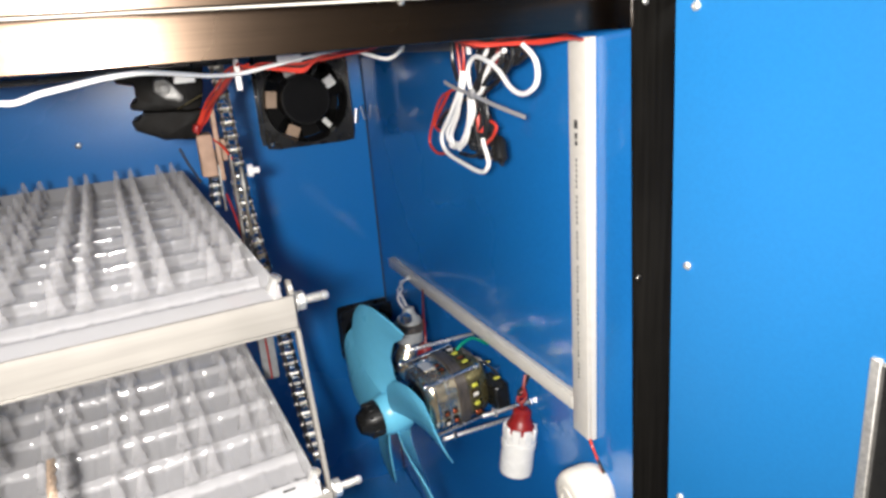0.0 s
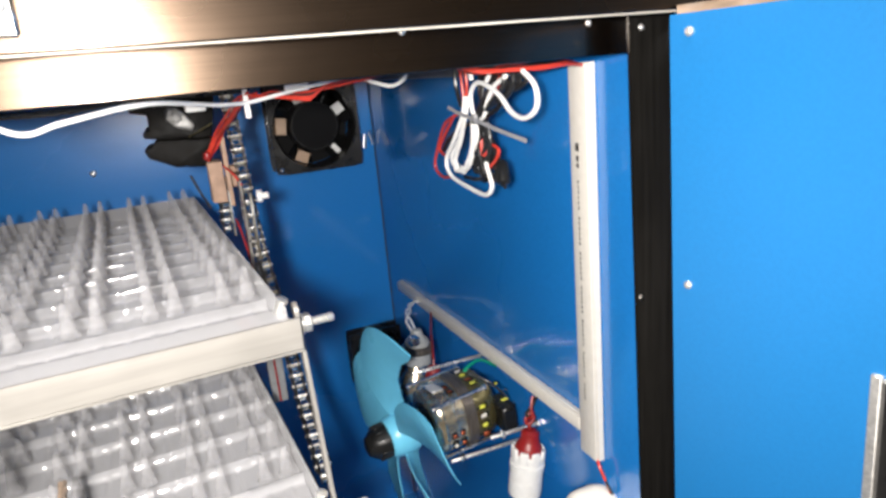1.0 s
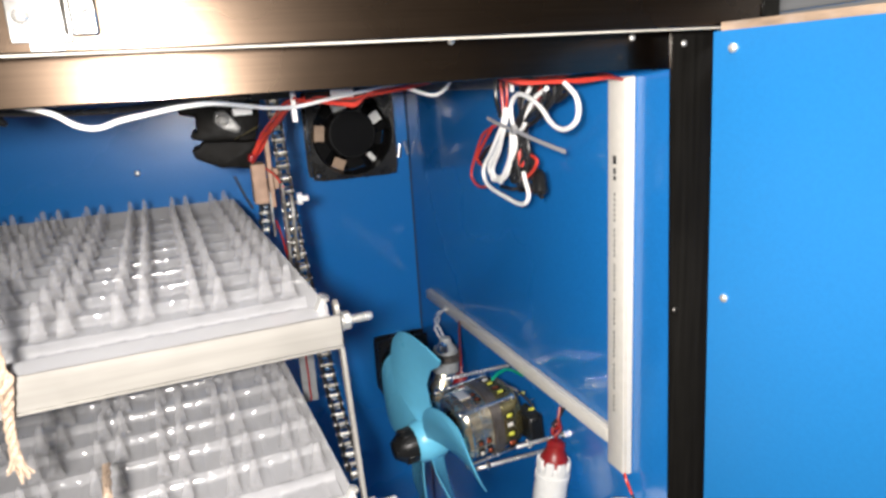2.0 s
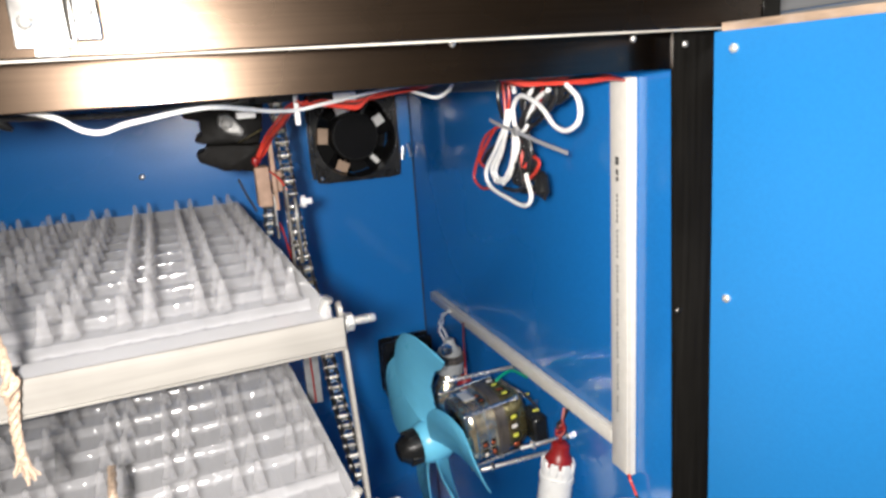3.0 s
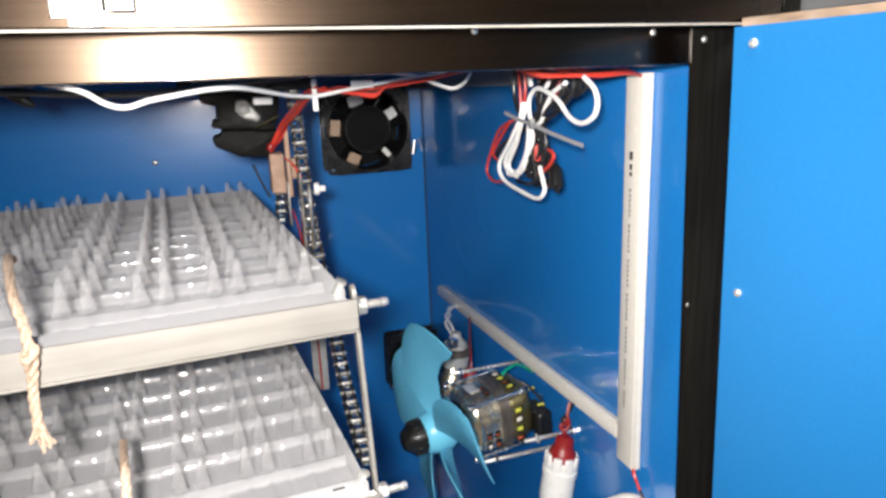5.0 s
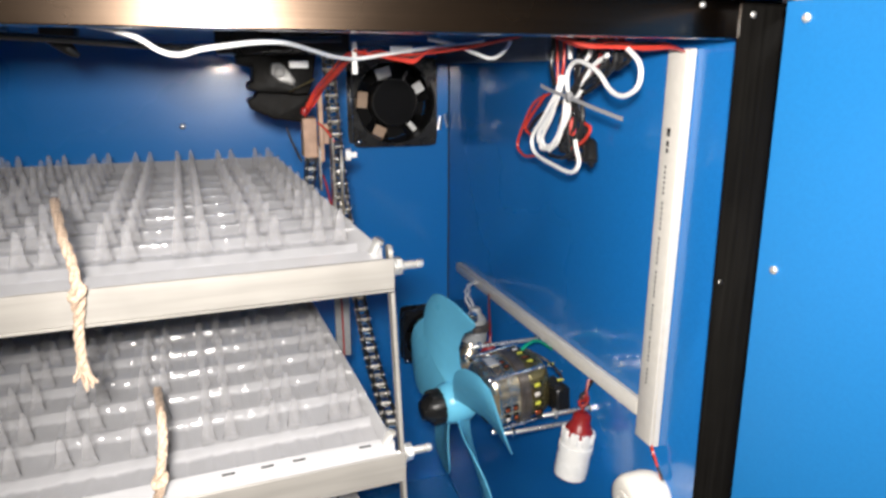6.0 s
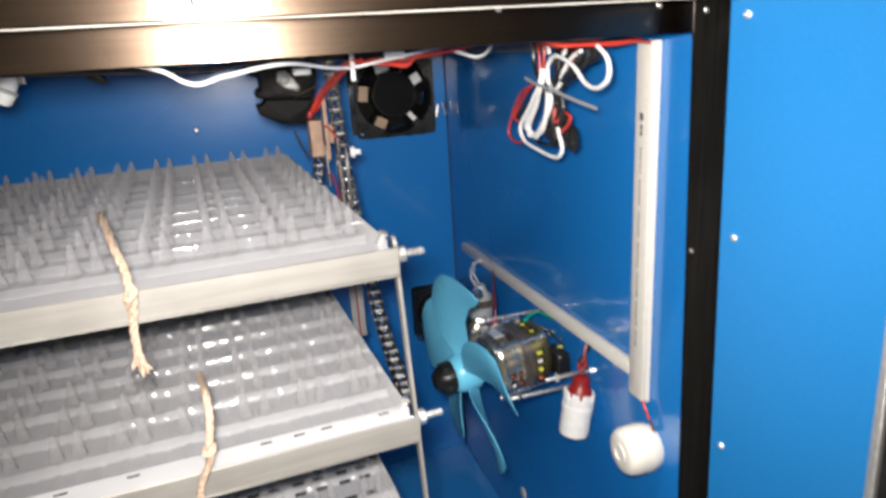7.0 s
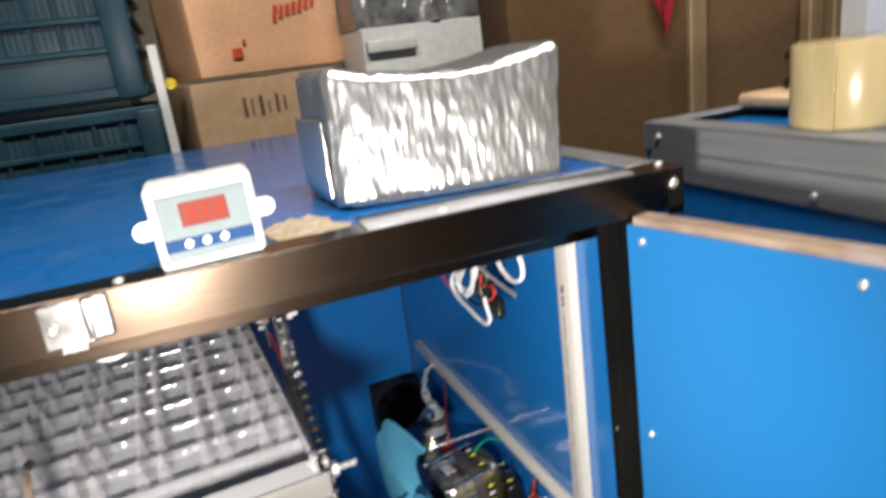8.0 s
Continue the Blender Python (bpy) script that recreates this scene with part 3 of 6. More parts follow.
def pin(bm, x, y, z0, z1, rnd):
    """A slim blunt post with a flared foot."""
    h = z1 - z0
    hs = ((0.0060, 0.0052, 0), (0.0044, 0.0042, 0.25), (0.0033, 0.0032, 0.58), (0.0022, 0.0022, 0.88), (0.0011, 0.0011, 1.0))
    dx, dy = rnd.uniform(-0.0012, 0.0012), rnd.uniform(-0.0012, 0.0012)
    rings = []
    for a, b, f in hs:
        ring = []
        for k in range(8):
            c, q = math.cos(k * math.pi / 4 + 0.39), math.sin(k * math.pi / 4 + 0.39)
            ring.append(bm.verts.new((x + dx * f + a * c, y + dy * f + b * q, z0 + h * f)))
        rings.append(ring)
    for u, v in zip(rings, rings[1:]):
        for k in range(8):
            bm.faces.new((u[k], u[(k + 1) % 8], v[(k + 1) % 8], v[k]))
    bm.faces.new(rings[-1])


def slot_shade_bars(t, places, z, length, width):
    """Short dark bars on the sheet; their colour stands for shade inside drain slots."""
    me = mesh_of(solid(-length / 2, length / 2, -width / 2, width / 2, -0.0006, 0.0004), "slot_shade_bar", SLOT_SHADE_SEAM, Vector((0, 0, 0)))
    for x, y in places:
        ob = new("slot_shade_bar", me)
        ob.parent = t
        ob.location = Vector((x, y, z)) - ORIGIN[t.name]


def egg_tray(dz, seed, label, lowest=False):
    rnd = random.Random(seed)
    z0 = 0.966 + dz
    t = thing("egg_tray", ((TX0 + TX1) / 2, (TY0 + TY1) / 2, z0), label, "egg tray", "egg trays in the incubator")
    rows = [0.6275 + PITCH * j for j in range(-1, 11)]
    cols = [0.0145 + PITCH * k for k in range(-7, 6)]
    bm = bmesh.new()                                       # front lip and the low walls round the tray
    box(bm, TX0 + 0.004, TX1 - 0.003, TY0 - 0.0017, TY0 + 0.0205, z0 + 0.0168, z0 + 0.0178, bevel=0.0004)
    for x0, x1, y0, y1 in ((TX1 - 0.0042, TX1 - 0.003, TY0 + 0.004, TY1 - 0.003), (TX0 + 0.004, TX0 + 0.0052, TY0 + 0.004, TY1 - 0.003),
                           (TX0 + 0.0052, TX1 - 0.0042, TY1 - 0.0042, TY1 - 0.003)):
        box(bm, x0, x1, y0, y1, z0, z0 + 0.023)
    part("rim", bm, FROST_RIM, t)
    part("base_sheet", solid(TX0 + 0.0056, TX1 - 0.0046, TY0 + 0.0145, TY1 - 0.0046, z0 + 0.0020, z0 + 0.0034), FROST_BASE, t)
    xs = np.linspace(TX0 + 0.0055, TX1 - 0.0045, 290)
    for j in range(len(rows) - 1):
        ya, yb = max(rows[j], TY0 + 0.0205), min(rows[j + 1], TY1 - 0.0045)
        if yb - ya < 0.004:
            continue
        bm = bmesh.new()
        f = np.linspace(0, 1, max(6, round((yb - ya) / 0.0025)))
        ys = ya + (yb - ya) * (f - 0.13 * np.sin(2 * math.pi * f))
        g = [[bm.verts.new((x, y, z0 + cup_height(x, y, cols, rows) + 0.0004 * noise.noise(Vector((x * 40, y * 40, seed))))) for y in ys] for x in xs]
        for i in range(len(xs) - 1):
            for k in range(len(ys) - 1):
                bm.faces.new((g[i][k], g[i + 1][k], g[i + 1][k + 1], g[i][k + 1]))
        n = len(bm.faces)
        y = yb if j < len(rows) - 2 else ya
        for x in cols:
            for s in (PITCH / 2 - PAIR, PITCH / 2 + PAIR):
                if TX0 + 0.01 < x + s < TX1 - 0.008:
                    pin(bm, x + s, y, z0 + 0.0150, z0 + 0.0385 + rnd.uniform(-0.0012, 0.0008), rnd)
        for f in list(bm.faces)[n:]:                        # the posts are thinner than the sheet
            f.material_index = 1
        part("cell_strip", bm, [FROST, FROST_POST], t)
    xs = [x + s for x in cols for s in (0.0045, 0.0257) if TX0 + 0.02 < x + s < TX1 - 0.012]
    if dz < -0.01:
        slot_shade_bars(t, [(x, TY0 + 0.0135) for x in xs if rnd.random() < 0.8], z0 + 0.0179, 0.0085, 0.0020)
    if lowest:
        slot_shade_bars(t, [(x, y - 0.0432 + o) for y in rows[2:7] for x in xs for o in (-0.009, 0.009)], z0 + 0.0072, 0.0115, 0.0048)
    return t


def tray_frame(dz, label):
    z = 0.9615 + dz
    t = thing("tray_frame", ((TX0 + TX1) / 2, (TY0 + TY1) / 2, z), label, "tray frame", "aluminium frames that hold the egg trays")
    for x0, x1, y0, y1, wall in ((TX0 - 0.004, TX1 + 0.003, TY0 - 0.004, TY0 + 0.014, "f"), (TX0 - 0.004, TX1 + 0.003, TY1 - 0.014, TY1 + 0.004, "b"),
                                 (TX1 - 0.012, TX1 + 0.004, TY0 + 0.0005, TY1 - 0.0005, "r"), (TX0 - 0.004, TX0 + 0.012, TY0 + 0.0005, TY1 - 0.0005, "l")):
        bm = bmesh.new()
        box(bm, x0, x1, y0, y1, z, z + 0.002, bevel=0.0005)
        a = {"f": (x0, x1, y0, y0 + 0.0022), "b": (x0, x1, y1 - 0.0022, y1), "r": (x1 - 0.002, x1, y0, y1), "l": (x0, x0 + 0.002, y0, y1)}[wall]
        box(bm, *a, z + 0.002, z + (0.0225 if wall == "f" else 0.007), bevel=0.0006)
        part({"f": "front_rail", "b": "back_rail", "r": "side_rail", "l": "side_rail"}[wall], bm, RAIL_ALU, t)
    # pivot bolt with nut and washer
    b = bmesh.new()
    rod(b, (TX1 - 0.004, 0.574, z + 0.0125), (0.2285, 0.574, z + 0.0125), 0.0027, 12)
    for k in range(10):
        lathe(b, [(0.0027, 0), (0.0031, 0.0004), (0.0027, 0.0008)], (0.2145 + k * 0.0013, 0.574, z + 0.0125), (1, 0, 0), 10)
    bolt = part("bolt", b, ZINC, t)
    part("nut", turned([(0.0052, 0), (0.0062, 0.0006), (0.0062, 0.0044), (0.0052, 0.005)], (0.2085, 0.574, z + 0.0125), (1, 0, 0), 6), ZINC, bolt)
    part("washer", turned([(0.0072, 0), (0.0072, 0.0011)], (0.2068, 0.574, z + 0.0125), (1, 0, 0), 20), ZINC, bolt)
    part("bolt_head", turned([(0.0032, -0.008), (0.0032, 0), (0.0040, 0.0006), (0.0038, 0.0030), (0.002, 0.0034)], (TX1 - 0.004, 0.574, z + 0.0290), (0.4, -0.3, 1), 8), ZINC, t)
    return t


for k, what in enumerate(("top egg tray of milky plastic with rows of pointed posts", "middle egg tray of milky translucent plastic shaded from above",
                          "lowest egg tray of milky plastic with dark drain slots")):
    turned_about(tray_frame(-0.1415 * k, ("upper", "middle", "lower")[k] + " dull brushed aluminium angle frame round an egg tray"), 0.0058 * k)
    turned_about(egg_tray(-0.1415 * k, 11 + k, what, k == 2), 0.0058 * k)

link = thing("link_bar", (0.2025, 0.567, 0.625), "flat aluminium bar that links the tray frames' corners", "link bar")
bm = bmesh.new()
box(bm, 0.2010, 0.2038, 0.5615, 0.5725, 0.60, 0.9850, bevel=0.0008)
lathe(bm, [(0.0056, 0), (0.0056, 0.0028)], (0.2010, 0.567, 0.9850), (1, 0, 0), 18)
bm.transform(Matrix(((1, 0, -0.041, 0.041 * 0.974), (0, 1, 0, 0), (0, 0, 1, 0), (0, 0, 0, 1))))
part("bar", bm, RAIL_ALU, link)


# jute ropes tied over the trays
def rope(pts, knots, label):
    base = pts[-1]
    t = thing("rope", base, label, "rope", "jute rope ends tied to the trays")
    line = spline(pts, 8)
    for k in range(3):
        strand = []
        for i, p in enumerate(line):
            d = (line[min(i + 1, len(line) - 1)] - line[max(i - 1, 0)]).normalized()
            u = d.cross(Vector((0, 1, 0.1))).normalized()
            v = d.cross(u)
            a = i * 0.75 + k * 2.094
            swell = 1 + 1.0 * sum(math.exp(-((i / len(line) - q) / 0.05) ** 2) for q in knots)
            strand.append(p + (u * math.cos(a) + v * math.sin(a)) * 0.0013 * swell)
        part("strand", sweep(bmesh.new(), strand, 0.0016, 7), ROPE, t)
    bm = bmesh.new()
    rnd = random.Random(5)
    e = line[-1]
    for k in range(16):
        q = e + Vector((rnd.uniform(-0.006, 0.006), rnd.uniform(-0.003, 0.003), rnd.uniform(-0.014, -0.004)))
        sweep(bm, spline([e + Vector((rnd.uniform(-0.002, 0.002), 0, 0.004)), (e + q) / 2 + Vector((rnd.uniform(-0.001, 0.001), 0, 0)), q], 3), 0.0008, 5)
    tagged(part("frayed_end", bm, ROPE, t), kind="stuff")
    bm = bmesh.new()
    for q in knots:
        c = line[int(q * (len(line) - 1))]
        ring = [c + Vector((0.0034 * math.cos(a), 0.0033 * math.sin(a), 0.003 * math.sin(a * 1.0 + 0.6))) for a in (k * math.pi / 7 for k in range(15))]
        sweep(bm, ring, 0.0018, 7)
    part("knot", bm, ROPE, t)
    return t


rope([(-0.0052, 0.6408, 1.0150), (0.0043, 0.5979, 1.0245), (0.0176, 0.5466, 1.0150), (0.0238, 0.5322, 1.0006), (0.0238, 0.5303, 0.9788), (0.0219, 0.5308, 0.9625),
      (0.0214, 0.5313, 0.9445)], (0.62,), "frayed pale jute rope hanging over the upper tray rail")
rope([(0.0481, 0.5979, 0.8940), (0.0538, 0.5580, 0.8969), (0.0561, 0.5370, 0.8893), (0.0538, 0.5298, 0.8740), (0.0510, 0.5293, 0.8578), (0.0429, 0.5303, 0.8397),
      (0.0390, 0.5313, 0.8149)], (0.58,), "frayed pale jute rope hanging over the middle tray rail")

# ---------------------------------------------------------------- drive chain
def chain_link(wide):
    bm = bmesh.new()
    p, t = 0.0127, 0.0011
    for s in (-1, 1):
        x = s * (0.0052 if wide else 0.0036)
        for y in (0.0, p):
            lathe(bm, [(0.0057, 0), (0.0057, t)], (x - t / 2, 0, y), (1, 0, 0), 12)
        box(bm, x - t / 2, x + t / 2, -0.0042, 0.0042, 0.0, p)
    n = len(bm.faces)
    if wide:
        for y in (0.0, p):
            lathe(bm, [(0.0016, 0), (0.0019, 0.0004), (0.0019, 0.0136), (0.0016, 0.0140)], (-0.0070, 0, y), (1, 0, 0), 8)
    else:
        for y in (0.0, p):
            lathe(bm, [(0.0050, 0), (0.0050, 0.0064)], (-0.0032, 0, y), (1, 0, 0), 10)
    for f in list(bm.faces)[n:]:                        # rollers and pins
        f.material_index = 1
    return bm


OUTER = mesh_of(chain_link(True), "outer_link", [STEEL_DARK, CHROME], Vector((0, 0, 0)))
INNER = mesh_of(chain_link(False), "inner_link", [STEEL_DARK, CHROME], Vector((0, 0, 0)))


def chain(paths, base, label):
    t = thing("drive_chain", base, label, "chain")
    for pts in paths:
        line = spline(pts, 40)
        pos, i = line[0], 0
        n = 0
        while True:
            while i < len(line) and (line[i] - pos).length < 0.0127:
                i += 1
            if i >= len(line):
                break
            d = (line[i] - pos).normalized()
            ob = new("chain_link", OUTER if n % 2 else INNER)
            ob.parent = t
            zx = Vector((1, 0, 0))
            yv = d.cross(zx).normalized()
            xv = yv.cross(d)
            ob.matrix_basis = Matrix.Translation(pos - ORIGIN[t.name]) @ Matrix((xv, yv, d)).transposed().to_4x4()
            pos = pos + d * 0.0127
            n += 1
    return t


chain([[(0.204, 0.832, 1.128), (0.205, 0.824, 1.085), (0.206, 0.812, 1.035), (0.207, 0.790, 0.983), (0.213, 0.785, 0.930), (0.217, 0.768, 0.882), (0.2155, 0.720, 0.854),
        (0.2130, 0.650, 0.836), (0.2115, 0.612, 0.8315)],
       [(0.1905, 0.880, 1.030), (0.190, 0.885, 1.015), (0.188, 0.915, 0.965)]],
      (0.207, 0.80, 0.82), "oily bicycle chain with dark and bright links beside the trays")

# ---------------------------------------------------------------- turning motor
tm = thing("turning_motor", (0.16, 0.87, 1.138), "black greasy gear motor under the cabinet ceiling with wires", "motor")
def prism(outline, y0, y1, bevel=0.0):
    """An outline in x and z, carried from y0 to y1."""
    bm = bmesh.new()
    rings = [[bm.verts.new((x, y, z)) for x, z in outline] for y in (y0, y1)]
    n = len(outline)
    for k in range(n):
        bm.faces.new((rings[0][k], rings[0][(k + 1) % n], rings[1][(k + 1) % n], rings[1][k]))
    bm.faces.new(rings[0][::-1])
    bm.faces.new(rings[1])
    bmesh.ops.recalc_face_normals(bm, faces=bm.faces[:])
    if bevel:
        bmesh.ops.bevel(bm, geom=bm.edges[:], offset=bevel, segments=2, affect="EDGES", profile=0.5)
    return bm


def lumpy(bm, size):
    bmesh.ops.triangulate(bm, faces=[f for f in bm.faces if len(f.verts) > 4])
    bmesh.ops.subdivide_edges(bm, edges=[e for e in bm.edges if e.calc_length() > 0.012], cuts=3)
    for v in bm.verts:
        v.co += Vector((noise.noise(v.co * 60), noise.noise(v.co * 60 + Vector((3, 0, 0))), noise.noise(v.co * 60 + Vector((0, 4, 0))))) * size
    return bm


# an upper body and a lower jaw with a notch between them
part("gearbox", lumpy(prism([(0.118, 1.1165), (0.119, 1.108), (0.133, 1.104), (0.1325, 1.091), (0.127, 1.089), (0.127, 1.084), (0.136, 1.081), (0.186, 1.078), (0.194, 1.1165)], 0.836, 0.912, 0.0016), 0.0022), GREASY, tm)
part("gear_jaw", lumpy(prism([(0.136, 1.0805), (0.133, 1.075), (0.126, 1.0735), (0.128, 1.066), (0.138, 1.059), (0.150, 1.0545), (0.180, 1.052), (0.187, 1.0775)], 0.832, 0.905, 0.0016), 0.0018), GREASY, tm)
part("mounting_plate", solid(0.100, 0.225, 0.82, 0.93, 1.116, 1.1375, bevel=0.002), BLACK_PLASTIC, tm)
part("cover", lumpy(prism([(0.150, 1.1085), (0.148, 1.098), (0.156, 1.090), (0.169, 1.0865), (0.172, 1.092), (0.164, 1.104), (0.159, 1.1095)], 0.826, 0.837, 0.002), 0.0012), ALU_CAST, tm, "grey cast metal gear cover")
part("boss", turned([(0.0055, 0), (0.0050, 0.003), (0.0032, 0.0036), (0.0030, 0.006), (0.001, 0.0062)], (0.157, 0.826, 1.1000), (0.1, -1, 0.05), 14), ALU_CAST, tm)
part("connector", solid(0.166, 0.184, 0.818, 0.829, 1.1035, 1.1105, bevel=0.001), WHITE, tm, "white plastic connector")
part("wood_block", lumpy(solid(0.1760, 0.1895, 0.824, 0.848, 1.017, 1.056, bevel=0.001), 0.0008), PINK_BOARD, tm, "worn pinkish brown wooden block")
part("wood_strip", solid(0.1905, 0.1948, 0.812, 0.822, 1.014, 1.086, bevel=0.0008), PINK_BOARD, tm, "narrow worn wooden strip")
part("wood_block", lumpy(solid(0.1955, 0.2035, 0.826, 0.842, 1.030, 1.050, bevel=0.001), 0.0008), PINK_BOARD, tm, "worn pinkish brown wooden block")
part("bracket", solid(0.1985, 0.2015, 0.79, 0.806, 0.96, 1.040, bevel=0.0007), GALV, tm)
part("bracket", solid(0.189, 0.1915, 0.812, 0.822, 0.985, 1.030, bevel=0.0007), CHROME, tm)
part("lever", solid(0.2045, 0.2085, 0.782, 0.794, 0.965, 1.030, bevel=0.0008), CHROME, tm)
part("sprocket", turned([(0.018, 0), (0.020, 0.001), (0.020, 0.003), (0.018, 0.004)], (0.207, 0.846, 1.102), (1, 0, 0), 18), STEEL_DARK, tm)
part("nut", turned([(0.005, 0), (0.006, 0.0008), (0.006, 0.005), (0.003, 0.0055), (0.003, 0.011)], (0.2140, 0.805, 1.021), (1, -0.1, 0), 8), WHITE, tm)
part("feeler", wire([(0.173, 0.822, 1.014), (0.166, 0.82, 1.030), (0.160, 0.82, 1.047)], 0.0011), STEEL_DARK, tm)
for k, (dx, dz) in enumerate(((0, 0), (0.0024, -0.0020), (-0.0026, 0.0015), (0.0042, 0.001), (-0.0012, -0.0040))):
    part("wire", wire([(0.212 + dx, 0.700, 1.116 + dz), (0.2045 + dx, 0.722, 1.111 + dz), (0.199 + dx, 0.760, 1.099 + dz), (0.191 + dx, 0.800, 1.085 + 0.6 * dz),
                       (0.1835 + dx, 0.812, 1.071), (0.1785 + 0.5 * dx, 0.818, 1.062 + dz)], 0.0010), DARK_RED_WIRE if k == 1 else RED_WIRE, tm)
part("plug", turned([(0.0022, 0), (0.0032, 0.001), (0.0032, 0.006), (0.0020, 0.0075)], (0.1765, 0.815, 1.0600), (0.2, -0.3, 1), 10), RED_RUBBER, tm)
part("wire", wire([(0.190, 0.815, 1.052), (0.196, 0.80, 1.046), (0.201, 0.79, 1.036)], 0.0010), RED_WIRE, tm)
part("wire", wire([(0.165, 0.82, 1.082), (0.175, 0.80, 1.088), (0.186, 0.79, 1.094)], 0.0006), PASSIVATED, tm)
part("wire", wire([(0.193, 0.82, 1.000), (0.196, 0.81, 0.985), (0.199, 0.795, 0.955), (0.202, 0.800, 0.92), (0.204, 0.801, 0.86), (0.2045, 0.801, 0.810)], 0.0010), DARK_RED_WIRE, tm)
part("flat_strip", solid(0.1970, 0.2125, 0.804, 0.807, 0.808, 0.958, bevel=0.0006), GREY_ALU, tm)

# ---------------------------------------------------------------- axial fans on the back wall
def axial_fan(cx, cz, size, depth, label, angle0, tilt=0.0):
    t = thing("axial_fan", (cx, YB, cz - size / 2), label, "fan", "black axial fans on the back wall")
    h, R = size / 2, size * 0.465
    y0, y1 = YB - depth, YB - 0.0005
    bm = bmesh.new()
    seg = 48
    for yy, y2 in ((y0, y0 + 0.004), (y1 - 0.004, y1)):
        outer, inner = [], []
        for k in range(seg):
            a = 2 * math.pi * k / seg
            c, s = math.cos(a), math.sin(a)
            q = h / max(abs(c), abs(s))
            rr = min(q, h * 1.37)
            outer.append((rr * c, rr * s))
            inner.append((R * c, R * s))
        v = [[bm.verts.new((cx + p[0], y, cz + p[1])) for p in ring] for y in (yy, y2) for ring in (outer, inner)]
        for k in range(seg):
            n = (k + 1) % seg
            bm.faces.new((v[0][k], v[0][n], v[1][n], v[1][k]))
            bm.faces.new((v[2][k], v[3][k], v[3][n], v[2][n]))
            bm.faces.new((v[0][k], v[2][k], v[2][n], v[0][n]))
            bm.faces.new((v[1][k], v[1][n], v[3][n], v[3][k]))
    part("flange", bm, BLACK_PLASTIC, t)
    bm = bmesh.new()
    prof = [(R * 1.03, 0.003), (R * 1.0, 0.0005), (R * 0.97, 0.006), (R * 0.955, depth - 0.004)]
    lathe(bm, prof, (cx, y0, cz), (0, 1, 0), 48, cap=False)
    lathe(bm, [(R * 1.03, 0.003), (R * 1.03, depth - 0.002)], (cx, y0, cz), (0, 1, 0), 48, cap=False)
    part("duct_ring", bm, BLACK_PLASTIC, t)
    part("back_plate", turned([(R * 0.95, 0), (R * 0.94, 0.002)], (cx, y1 - 0.0025, cz), (0, 1, 0), 40), BLACK_MATT, t)
    hub = part("hub", turned([(size * 0.262, 0), (size * 0.274, 0.002), (size * 0.274, depth - 0.006)], (cx, y0 + 0.003, cz), (0, 1, 0), 36), BLACK_PLASTIC, t)
    part("hub_label", turned([(size * 0.254, 0), (size * 0.252, 0.0006)], (cx, y0 + 0.0022, cz), (0, 1, 0), 36), BLACK_MATT, hub)
    for k in range(5):
        a0 = angle0 + 2 * math.pi * k / 5
        bm = bmesh.new()
        grid = []
        for i in range(4):
            r = size * 0.25 + (R * 0.94 - size * 0.25) * i / 3
            row = []
            for j in range(6):
                f = j / 5 - 0.5
                a = a0 + f * 0.80 + 0.12 * (i / 3)
                row.append(bm.verts.new((cx + r * math.cos(a), y0 + depth * 0.5 + f * depth * 0.55, cz + r * math.sin(a))))
            grid.append(row)
        for i in range(3):
            for j in range(5):
                bm.faces.new((grid[i][j], grid[i][j + 1], grid[i + 1][j + 1], grid[i + 1][j]))
        bmesh.ops.solidify(bm, geom=bm.faces[:], thickness=0.0012)
        part("blade", bm, BLACK_PLASTIC, t)
    # struts that cross the duct
    for k in range(4):
        a = math.pi / 4 + k * math.pi / 2 + 0.2
        bm = bmesh.new()
        m = Matrix.Translation((cx, 0, cz)) @ Matrix.Rotation(-a, 4, "Y")
        box(bm, size * 0.24, R * 0.98, y1 - 0.008, y1 - 0.003, -0.003, 0.003, bevel=0.0006, m=m)
        part("strut", bm, BLACK_PLASTIC, t)
    for sx, sz in ((-1, -1), (1, -1), (-1, 1), (1, 1)):
        screw(t, (cx + sx * h * 0.875, y0 - 0.0002, cz + sz * h * 0.875), (0, -1, 0), 0.0036 if (sx, sz) == (-1, -1) else 0.0022, CHROME if (sx, sz) == (-1, -1) else BLACK_PLASTIC)
    return t


fan_a = axial_fan(0.3467, 1.0555, 0.1310, 0.048, "large black axial fan on the blue back wall near the ceiling", 0.35)
fc, fy = Vector((0.3467, 0, 1.0535)), YB - 0.048
# Pale blocks in the duct; reflections in the fan are put into their colour.
for a, w_, m_ in ((3.03, 0.024, TAN), (4.25, 0.019, TAN), (1.87, 0.023, WHITE), (0.52, 0.016, WHITE), (5.42, 0.008, WHITE)):
    bm = solid(-w_ / 2, w_ / 2, fy + 0.018, fy + 0.020, -0.008, 0.008, bevel=0.0008)
    bm.transform(Matrix.Translation((fc.x + 0.0469 * math.cos(a), 0, fc.z + 0.0469 * math.sin(a))) @ Matrix.Rotation(-a + 1.5708, 4, "Y"))
    part("reflection_patch", bm, m_, fan_a, "pale painted reflection between the blades")
axial_fan(0.4070, 0.6640, 0.096, 0.027, "small black axial fan low on the blue back wall", 0.1)

